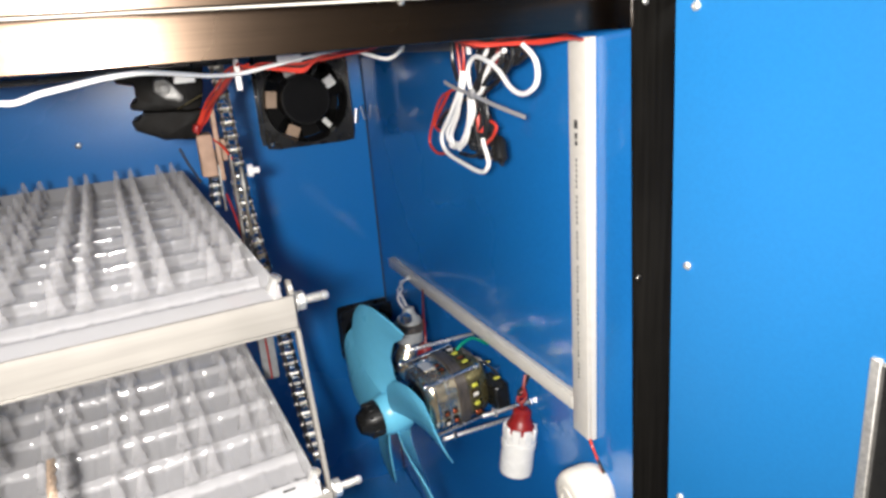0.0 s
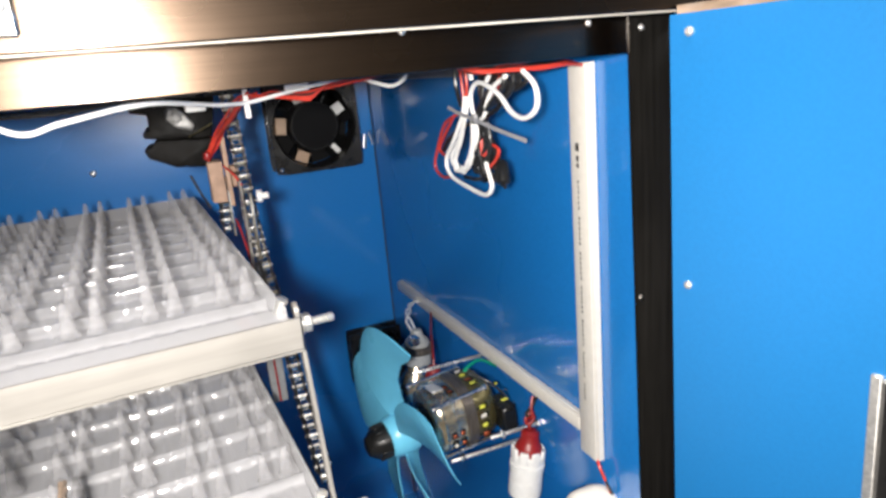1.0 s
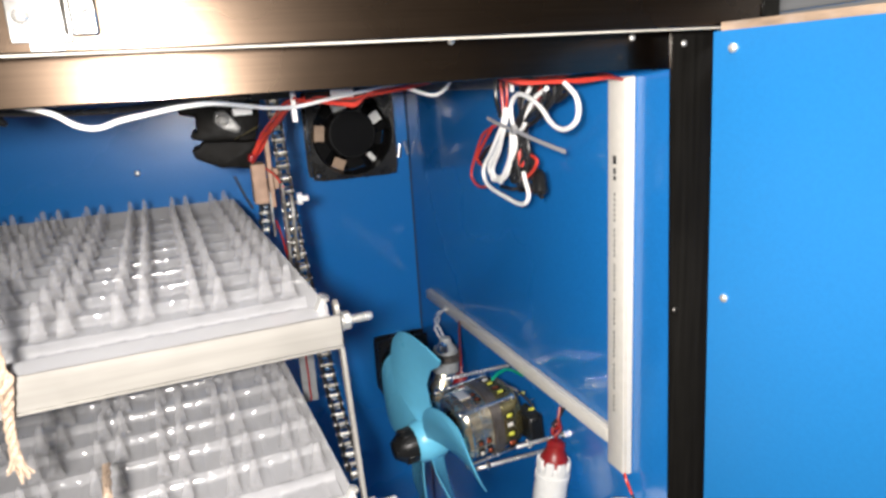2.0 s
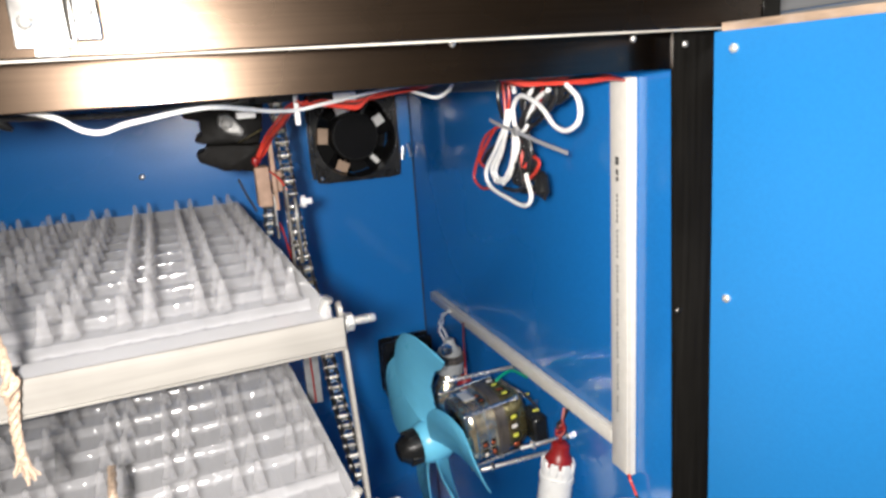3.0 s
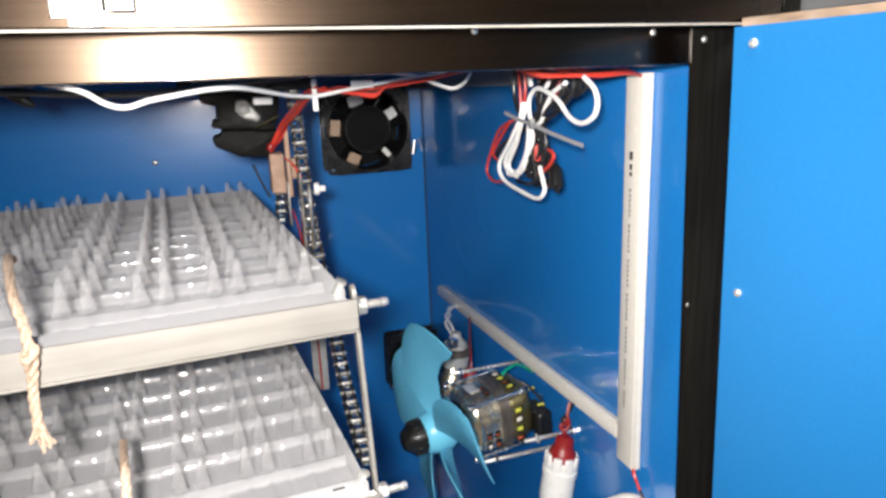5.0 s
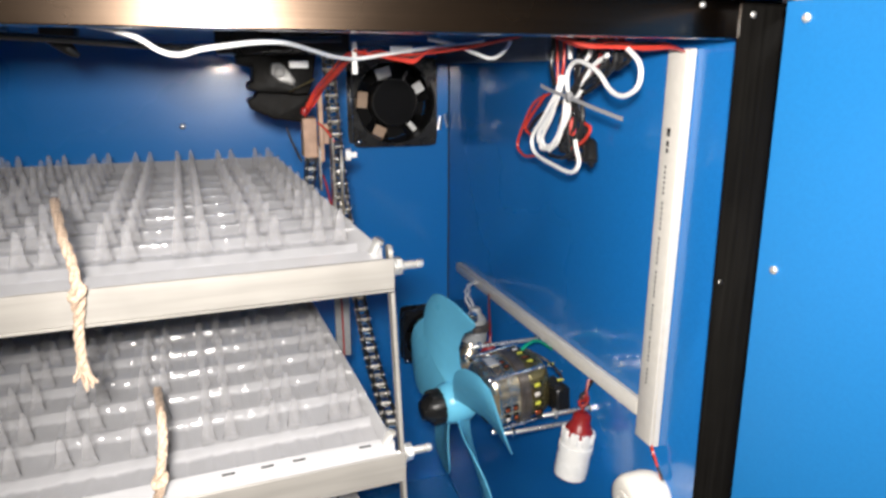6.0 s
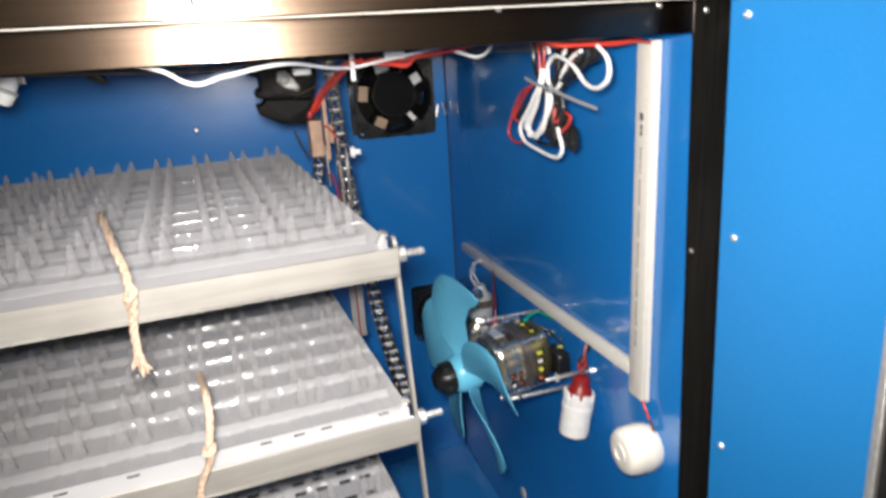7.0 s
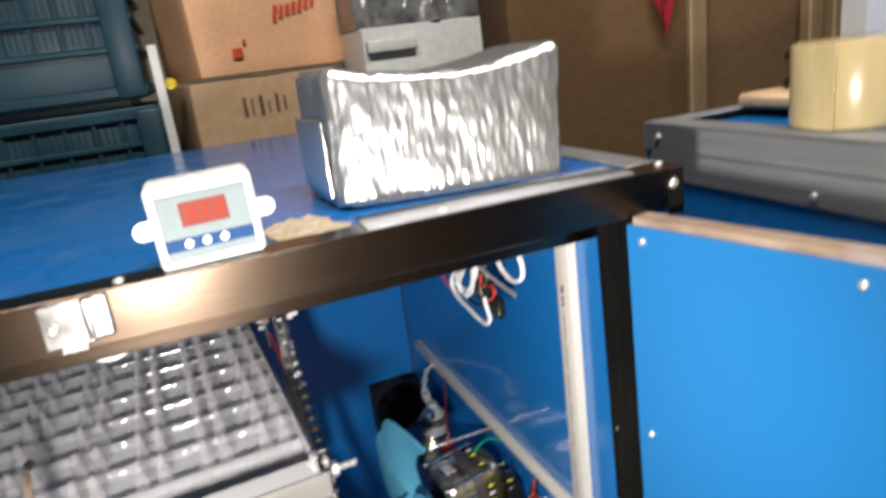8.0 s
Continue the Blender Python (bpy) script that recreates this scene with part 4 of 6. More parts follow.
# ---------------------------------------------------------------- trunking on the right wall
def trunking(name, y0, y1, z0, z1, w0, w1, label, vertical):
    """Cream mini trunking: a shallow base and a clip-on lid with a lip."""
    t = thing(name, (XW, (y0 + y1) / 2, z0), label, "cable trunking", "cream trunking on the right wall")
    bm = bmesh.new()
    if vertical:
        box(bm, XW - 0.0062, XW - 0.0002, y0, y1, z0, z1, bevel=0.0006)
        lid = solid(XW - 0.0090, XW - 0.0063, y0 + 0.0006, y1 - 0.0006, z0 + 0.0005, z1 - 0.0005, bevel=0.0012, seg=2)
    else:
        box(bm, XW - 0.0062, XW - 0.0002, y0, y1, z0, z1, bevel=0.0006)
        lid = solid(XW - 0.0090, XW - 0.0063, y0, y1, z0 + 0.0006, z1 - 0.0006, bevel=0.0012, seg=2)
        sh = Matrix.Identity(4)
        sh[2][1] = w0
        sh[2][3] = -w0 * y0
        bm.transform(sh)
        lid.transform(sh)
    part("base", bm, CREAM, t)
    part("lid", lid, CREAM, t)
    return t


tv = trunking("cable_trunking", 0.5895, 0.6140, 0.7815, 1.118, 0, 0, "upright cream plastic cable trunking with faint print", True)
trunking("cable_trunking", 0.6145, 1.122, 0.7995, 0.8145, -0.024, 0, "sloping cream plastic cable trunking that meets the upright one", False)
# print that cannot be read: a mark and a row of small bars
bm = bmesh.new()
for z, hgt, wd in ((1.0515, 0.0065, 0.0042), (1.0435, 0.0045, 0.0032), (1.0385, 0.0035, 0.0032)):
    box(bm, XW - 0.00915, XW - 0.0089, 0.6035 - wd / 2, 0.6035 + wd / 2, z, z + hgt)
for k in range(46):
    z = 1.026 - k * 0.0042
    if k % 7 != 6:
        box(bm, XW - 0.00915, XW - 0.0089, 0.6027, 0.6043, z, z + 0.0025)
part("print", bm, INK, tv, "rows of small dark printed bars")

# ---------------------------------------------------------------- lampholder, alarm
lh = thing("lampholder", (0.420, 0.690, 0.690), "white lampholder with dark red rubber cap hanging from wires", "lampholder")
LX, LY = 0.418, 0.690
ax = Vector((0.16, 0.0, 1)).normalized()
P = Vector((LX, LY, 0.694))
part("shell", turned([(0.0140, 0.002), (0.0150, 0), (0.0165, 0.001), (0.0172, 0.008), (0.0168, 0.030), (0.0178, 0.0305), (0.0178, 0.036), (0.0165, 0.0365), (0.0162, 0.046), (0.013, 0.049)],
                     P, ax, 28), WHITE, lh)
for k in range(8):
    bm = bmesh.new()
    a = k * math.pi / 4
    m = Matrix.Translation(P) @ frame_of((0, 0, 0), ax) @ Matrix.Rotation(a, 4, "Z")
    box(bm, 0.0125, 0.0172, -0.0045, 0.0045, 0.040, 0.0525, bevel=0.0012, m=m)
    part("rim_lug", bm, WHITE, lh)
part("cap", turned([(0.0150, 0.0), (0.0148, 0.006), (0.0110, 0.013), (0.0095, 0.016), (0.0092, 0.023), (0.006, 0.026)], P + ax * 0.0455, ax, 24), RED_RUBBER, lh, "dark red rubber cap")
top = P + ax * 0.070
for k, m_ in enumerate((DARK_RED_WIRE, BLACK_WIRE)):
    s = 1 if k else -1
    part("wire", wire([top, top + Vector((0.001 * s, 0.001 * s, 0.006)), top + Vector((0.003 * s, -0.002 * s, 0.012)), top + Vector((-0.002 * s, 0.003 * s, 0.018)),
                       top + Vector((0.003 + 0.001 * s, 0.001 * s, 0.026)), (0.436 + 0.001 * s, LY - 0.002 * s, 0.800)], 0.0016), m_, lh)
ring = [top + Vector((0.0045 * math.cos(a), 0.003 * math.sin(a), 0.014 + 0.004 * math.sin(a + 0.8))) for a in (k * math.pi / 8 for k in range(17))]
part("knot", sweep(bmesh.new(), ring, 0.0018, 8), DARK_RED_WIRE, lh)

al = thing("alarm_sounder", (XW, 0.571, 0.7535), "round white plastic alarm sounder on the blue side wall", "alarm")
A = Vector((XW, 0.584, 0.7360))
part("body", turned([(0.0205, 0.0), (0.0222, 0.003), (0.0238, 0.010), (0.0238, 0.023), (0.0228, 0.030), (0.0200, 0.0345), (0.0160, 0.036), (0.0115, 0.0365), (0.011, 0.0355), (0.003, 0.0352)],
                    A, (-1, 0, 0), 40), CREAM, al)
part("grille", turned([(0.0108, 0.0), (0.0102, 0.0018), (0.0065, 0.002), (0.006, 0.0006), (0.001, 0.0006)], A + Vector((-0.0356, 0, 0)), (-1, 0, 0), 24), CREAM, al)
part("seam", turned([(0.0240, 0), (0.0242, 0.0008), (0.0240, 0.0016)], A + Vector((-0.012, 0, 0)), (-1, 0, 0), 40), CREAM, al)
for k, m_ in enumerate((RED_WIRE, BLACK_WIRE)):
    part("wire", wire([(XW - 0.006, 0.592 + 0.002 * k, 0.783), (XW - 0.008, 0.586, 0.779 - 0.001 * k), (XW - 0.006, 0.581, 0.768), (XW - 0.004, 0.576 - 0.002 * k, 0.758)], 0.0013), m_, al)

# ---------------------------------------------------------------- circulation fan
AY, AZ = 0.757, 0.776
cf = thing("circulation_fan", (XW, AY, AZ - 0.05), "light blue propeller on a bare motor bolted to the side wall", "fan")
DROOP = Matrix.Translation((0.290, AY, AZ - 0.0178)) @ Matrix.Rotation(radians(5), 4, "Z") @ Matrix.Rotation(radians(-5), 4, "Y") @ Matrix.Translation((-0.290, -AY, -AZ))


def drooped(name, bm, mat, parent, label=""):
    """A part of the motor, which sags a little on its long rods."""
    bm.transform(DROOP)
    return part(name, bm, mat, parent, label)


nose = drooped("hub_nut", turned([(0.0180, 0.0), (0.0175, 0.007), (0.0150, 0.017), (0.0095, 0.024), (0.002, 0.0258)], (0.300, AY, AZ), (-1, 0, 0), 24), BLACK_PLASTIC, cf, "ribbed black plastic hub nut")
bm = bmesh.new()
for k in range(14):
    a = 2 * math.pi * k / 14
    m = Matrix.Translation((0.300, AY, AZ)) @ Matrix.Rotation(a, 4, "X")
    box(bm, -0.0145, -0.001, -0.0012, 0.0012, 0.0160, 0.0187, bevel=0.0004, m=m)
drooped("rib", bm, BLACK_PLASTIC, nose)
drooped("hub", turned([(0.0185, 0.0), (0.0205, 0.002), (0.0225, 0.010), (0.0230, 0.026), (0.0205, 0.031), (0.012, 0.033)], (0.2985, AY, AZ), (1, 0, 0), 32), CYAN, cf)


def lerp(table, u):
    """Smooth reading of a short table of (u, value)."""
    for (u0, a), (u1, b) in zip(table, table[1:]):
        if u <= u1:
            f = (u - u0) / (u1 - u0)
            return a + (b - a) * f * f * (3 - 2 * f) if len(table) < 4 else a + (b - a) * f
    return table[-1][1]


def propeller_blade(theta):
    """A broad scythe-shaped blade; theta is the angle of its tip, from the back wall up over the top."""
    bm = bmesh.new()
    nu, nv = 16, 12
    low = [(0.0, -2), (0.12, -9), (0.25, -15), (0.40, -19), (0.52, -19.5), (0.64, -17.5), (0.76, -14), (0.88, -8), (0.96, -3), (1.0, 2)]
    high = [(0.0, 36), (0.12, 29), (0.25, 24), (0.5, 22), (0.75, 28), (0.9, 36), (1.0, 37)]
    grid = []
    for i in range(nu + 1):
        u = i / nu
        lo, hi = lerp(low, u), lerp(high, u)
        row = []
        for j in range(nv + 1):
            v = j / nv
            a = lo + (hi - lo) * v
            r = 0.0195 + (0.098 - 0.011 * v ** 2 + 0.004 * math.sin(math.pi * v)) * u
            x = 0.313 + (a - 6) * 0.00045 - 0.005 * math.sin(math.pi * v) * u
            q = radians(theta + a)
            row.append(bm.verts.new((x, AY + r * math.cos(q), AZ + r * math.sin(q))))
        grid.append(row)
    for i in range(nu):
        for j in range(nv):
            bm.faces.new((grid[i][j], grid[i][j + 1], grid[i + 1][j + 1], grid[i + 1][j]))
    bmesh.ops.recalc_face_normals(bm, faces=bm.faces[:])
    bmesh.ops.solidify(bm, geom=bm.faces[:], thickness=0.0016)
    return bm


for k in range(5):
    drooped("blade", propeller_blade(74 + 72 * k), CYAN_THIN, cf, "translucent light blue plastic blade")

def housing(profile, n=2.75, seg=48):
    """A motor shell: a rounded square that follows (half width, x) pairs along the shaft."""
    bm = bmesh.new()
    rings = []
    for r0, x in profile:
        ring = []
        for k in range(seg):
            a = 2 * math.pi * k / seg
            c, q = math.cos(a), math.sin(a)
            rr = min(r0 / (abs(c) ** n + abs(q) ** n) ** (1 / n), r0 * 1.13)
            ring.append(bm.verts.new((x, AY + rr * c, AZ + rr * q)))
        rings.append(ring)
    for u, v in zip(rings, rings[1:]):
        for k in range(seg):
            bm.faces.new((u[k], u[(k + 1) % seg], v[(k + 1) % seg], v[k]))
    bm.faces.new(rings[0][::-1])
    bm.faces.new(rings[-1])
    bmesh.ops.recalc_face_normals(bm, faces=bm.faces[:])
    return bm


def on_motor(angle, x, x0, x1, y0, y1, z0, z1, bevel=0.0006):
    """A block on the shell's side at that angle from the top towards the door; z runs outwards."""
    return solid(x0, x1, y0, y1, z0, z1, bevel=bevel, m=Matrix.Translation((x, AY, AZ)) @ Matrix.Rotation(radians(angle), 4, "X"))


mot = drooped("motor_body", housing([(0.026, 0.3435), (0.0305, 0.3445), (0.0335, 0.348), (0.0345, 0.353), (0.0345, 0.3758)]), STEEL_WARM, cf, "bright plated motor end shell")
for x in (0.3513, 0.3637):
    drooped("band", housing([(0.0340, x), (0.0356, x + 0.0006), (0.0356, x + 0.0016), (0.0340, x + 0.0022)]), CHROME, mot, "bright pressed rib")
back = drooped("motor_body", housing([(0.0345, 0.3884), (0.0345, 0.404), (0.0325, 0.411), (0.027, 0.4155), (0.016, 0.4165)]), PASSIVATED, cf, "yellow passivated motor end shell")
drooped("stator", housing([(0.0355, 0.3759), (0.0368, 0.3765), (0.0368, 0.3877), (0.0355, 0.3883)]), LAMINATION, mot, "stack of dark steel laminations")
# Black blocks on the shells; shade inside the vents is put into their colour.
for side in (0, 90, 180, 270):
    for k, off in enumerate((-0.0175, -0.0065)):
        for i, x in enumerate((0.3600, 0.3695)):
            if (side, i) == (0, 0):
                continue
            slot = drooped("vent_shade", on_motor(side, x, -0.0033, 0.0033, off - 0.0042, off + 0.0042, 0.0338, 0.03475), BLACK_MATT, mot)
            drooped("winding", on_motor(side, x, -0.0026, 0.0020, off - 0.0030, off + 0.0012, 0.0340, 0.03505), COPPER if (k + i) % 3 else CREAM, slot)
    for k, off in enumerate((-0.0205, -0.0095, 0.0015, 0.0125)):
        slot = drooped("vent_shade", on_motor(side, 0.3965, -0.0045, 0.0052, off - 0.0036, off + 0.0036, 0.0338, 0.03475), BLACK_MATT, back)
        drooped("winding_cover", on_motor(side, 0.3955, -0.0030, 0.0040, off - 0.0022, off + 0.0026, 0.0340, 0.0352), (YELLOW, COPPER, YELLOW, CREAM)[(k + side // 90) % 4], slot)
for side in (45, 135, 225, 315):
    drooped("tie_bolt", turned([(0.0030, -0.004), (0.0036, -0.003), (0.0036, 0.001), (0.0022, 0.0016), (0.0022, 0.056), (0.0036, 0.0565), (0.0034, 0.060)],
                               Matrix.Translation((0.345, AY, AZ)) @ (Matrix.Rotation(radians(side), 4, "X") @ Vector((0, 0, 0.0425))), (1, 0, 0), 10), CHROME, mot)
drooped("shaft", rod(bmesh.new(), (0.300, AY, AZ), (0.358, AY, AZ), 0.004), CHROME, cf)
drooped("front_bearing", turned([(0.013, 0), (0.0145, 0.006), (0.024, 0.012), (0.032, 0.0140)], (0.3320, AY, AZ), (1, 0, 0), 24), BLACK_PLASTIC, cf)
drooped("end_block", solid(0.412, 0.429, AY - 0.047, AY - 0.014, AZ - 0.022, AZ + 0.007, bevel=0.002), BLACK_PLASTIC, cf)
drooped("label", solid(0.3535, 0.3665, AY - 0.010, AY + 0.009, AZ + 0.0343, AZ + 0.0352, bevel=0.0003), SILVER_LABEL, cf)
for dy, dz, x0 in ((-0.055, -0.015, 0.390), (-0.037, -0.040, 0.352), (0.075, 0.010, 0.356), (0.046, -0.046, 0.356)):
    r_ = part("threaded_rod", rod(bmesh.new(), (x0, AY + dy, AZ + dz), (XW, AY + dy, AZ + dz), 0.0022), ZINC, cf)
    for x in (x0 + 0.012, XW - 0.004):
        part("nut", turned([(0.0042, 0), (0.0048, 0.0005), (0.0048, 0.003), (0.0042, 0.0035)], (x, AY + dy, AZ + dz), (1, 0, 0), 6), CHROME, r_)
part("wire", wire([(0.394, AY + 0.01, AZ + 0.030), (0.404, AY + 0.014, AZ + 0.034), (0.420, AY + 0.022, AZ + 0.032), (XW - 0.004, AY + 0.034, 0.790)], 0.0017), GREEN_WIRE, cf)
part("wire", wire([(0.386, AY - 0.025, AZ + 0.045), (0.402, AY - 0.04, AZ + 0.036), (0.415, AY - 0.045, AZ + 0.02)], 0.0013), BLACK_WIRE, cf)
# Terminal dashes; yellow reflections are put into the colour of every other one.
for k in range(4):
    p_ = (0.410 + 0.004 * (k % 2), AY - 0.046 + 0.011 * k, AZ + 0.016 + 0.004 * (k % 3))
    part("terminal_reflection", solid(p_[0], p_[0] + 0.007, p_[1], p_[1] + 0.003, p_[2], p_[2] + 0.0015, bevel=0.0004), CHROME if k % 2 else YELLOW, cf)

# ---------------------------------------------------------------- bulb behind the propeller
bl = thing("heater_bulb", (0.388, 0.885, 0.76), "clear bulb in a grey holder hung from white wires", "bulb")
HB = Vector((0.387, 0.90, 0.765))
part("holder", turned([(0.0170, 0.0), (0.0175, 0.012), (0.0165, 0.013), (0.0150, 0.030), (0.0085, 0.036), (0.006, 0.044)], HB, (0.05, 0, 1), 24), GREY_FITTING, bl)
part("collar", turned([(0.0165, 0), (0.0205, 0.001), (0.0212, 0.004), (0.0205, 0.0075), (0.0165, 0.0095)], HB + Vector((0.0008, 0, 0.0150)), (0.05, 0, 1), 28), LAMINATION, bl, "dark grey clamping ring")
part("bulb", turned([(0.011, 0), (0.012, -0.008), (0.018, -0.020), (0.020, -0.032), (0.017, -0.043), (0.009, -0.050), (0.002, -0.052)], HB + Vector((-0.002, 0, 0)), (0.25, 0.1, 1), 24), STEEL_WARM, bl, "silvered bulb glass")
part("clip", solid(HB.x - 0.016, HB.x - 0.004, 0.872, 0.884, HB.z + 0.034, HB.z + 0.046, bevel=0.002), CHROME, bl)
for s in (-1, 1):
    part("wire", wire([HB + Vector((0.002 * s, 0, 0.040)), HB + Vector((0.004 + 0.003 * s, 0.035, 0.044)), HB + Vector((0.016 - 0.003 * s, 0.070, 0.042)),
                       HB + Vector((0.034 + 0.003 * s, 0.110, 0.037)), (XW - 0.006, 1.035 + 0.006 * s, 0.797)], 0.0017), WHITE_WIRE, bl)
rb = thing("wall_lampholder", (0.386, 0.845, 0.766), "small dark red rubber lampholder cap behind the motor", "lampholder")
part("cap", turned([(0.010, 0), (0.010, 0.005), (0.008, 0.010), (0.007, 0.015), (0.004, 0.017)], (0.386, 0.845, 0.766), (0.1, 0, 1), 20), RED_RUBBER, rb)
part("wire", wire([(0.388, 0.845, 0.782), (0.392, 0.855, 0.794), (0.412, 0.910, 0.800), (XW - 0.006, 0.985, 0.795)], 0.0014), DARK_RED_WIRE, rb)

ck = thing("clear_tape", (XW - 0.012, YB - 0.004, 1.02), "crumpled clear sticky tape in the corner beside the fan", "tape")
for bx, bz, tilt, turn in ((0.4310, 1.020, 10, 12), (0.4420, 1.024, -14, 40)):
    bm = bmesh.new()
    g = [[bm.verts.new((0.0045 * math.sin(a) * (1 + 0.12 * noise.noise(Vector((i, j * 0.7, bx * 90)))), -0.0032 * math.cos(a), 0.022 * (j / 8 - 0.5)))
          for j in range(9)] for i, a in enumerate(math.pi * (k / 8 - 0.5) for k in range(9))]
    for i in range(8):
        for j in range(8):
            bm.faces.new((g[i][j], g[i + 1][j], g[i + 1][j + 1], g[i][j + 1]))
    bm.transform(Matrix.Translation((bx, YB - 0.0008, bz)) @ Matrix.Rotation(radians(tilt), 4, "Y") @ Matrix.Rotation(radians(turn), 4, "Z"))
    part("tape", bm, CLEAR, ck)

# ---------------------------------------------------------------- cables under the rail
hc = thing("cable_run", (0.10, 0.56, 1.12), "white cable with red wires slung under the cabinet's front rail", "cable")
part("white_cable", wire([(-0.20, 0.60, 1.129), (-0.06, 0.585, 1.1275), (0.02, 0.578, 1.1265), (0.058, 0.568, 1.1205), (0.075, 0.561, 1.1115), (0.085, 0.560, 1.1095), (0.096, 0.562, 1.1125),
                          (0.108, 0.566, 1.1145), (0.128, 0.582, 1.1175), (0.146, 0.600, 1.1180), (0.168, 0.640, 1.1145), (0.186, 0.670, 1.1115), (0.208, 0.697, 1.1105), (0.232, 0.700, 1.1140),
                          (0.262, 0.700, 1.1185), (0.300, 0.715, 1.1225), (0.325, 0.720, 1.1260)], 0.0015), WHITE_WIRE, hc)
part("white_cable", wire([(0.276, 0.725, 1.1277), (0.2962, 0.715, 1.1229), (0.3132, 0.71, 1.1161), (0.3284, 0.71, 1.1119), (0.3394, 0.71, 1.1167), (0.3483, 0.715, 1.1264)], 0.0016), WHITE_WIRE, hc)
for k in range(4):
    o = 0.0022 * k
    part("black_wire" if k == 2 else "red_wire",
         wire([(0.212, 0.700 + o, 1.1155 - 0.7 * o), (0.226, 0.701, 1.1130 + 0.5 * o), (0.243, 0.701 + o, 1.1100 + 0.6 * o), (0.256, 0.701, 1.1080 + 0.9 * o), (0.263, 0.701, 1.1130 + 0.3 * o),
               (0.271, 0.700, 1.1175 - 0.3 * o), (0.289, 0.700 - o, 1.1200 - 0.3 * o), (0.305, 0.682, 1.1220 - 0.2 * o), (0.325, 0.640, 1.1270)], 0.0011), BLACK_WIRE if k == 2 else RED_WIRE, hc)
part("cable_tie", solid(0.2060, 0.2100, 0.7040, 0.7052, 1.0985, 1.1235, bevel=0.0004), PAPER, hc, "white nylon cable tie")
part("tape_flag", solid(0.240, 0.259, 0.7140, 0.7152, 1.1145, 1.1215, bevel=0.0004), PAPER, hc, "white tape flag")
part("black_cable", wire([(-0.25, 0.64, 1.122), (-0.10, 0.64, 1.124), (0.0, 0.66, 1.121), (0.08, 0.68, 1.117), (0.14, 0.70, 1.123), (0.20, 0.72, 1.126)], 0.0024), BLACK_WIRE, hc)
for k in range(9):
    o = 0.0016 * (k % 5)
    d = 0.0022 * (k // 5) + 0.0012 * math.sin(k * 2.1)
    m_ = BLACK_WIRE if k in (2, 6) else RED_WIRE
    part("black_wire" if m_ == BLACK_WIRE else "red_wire",
         wire([(0.330, 0.60 + o, 1.127), (0.350, 0.585 + o, 1.1195 + o * 0.5 - d), (0.372, 0.580 + o, 1.1175 + o * 0.5 + d * 0.5), (0.395, 0.580 + o, 1.1180 + o * 0.5 - d), (0.418, 0.583 + o, 1.1180 + o * 0.4), (0.438, 0.594 + 0.2 * o, 1.1160)],
              0.0014), m_, hc)

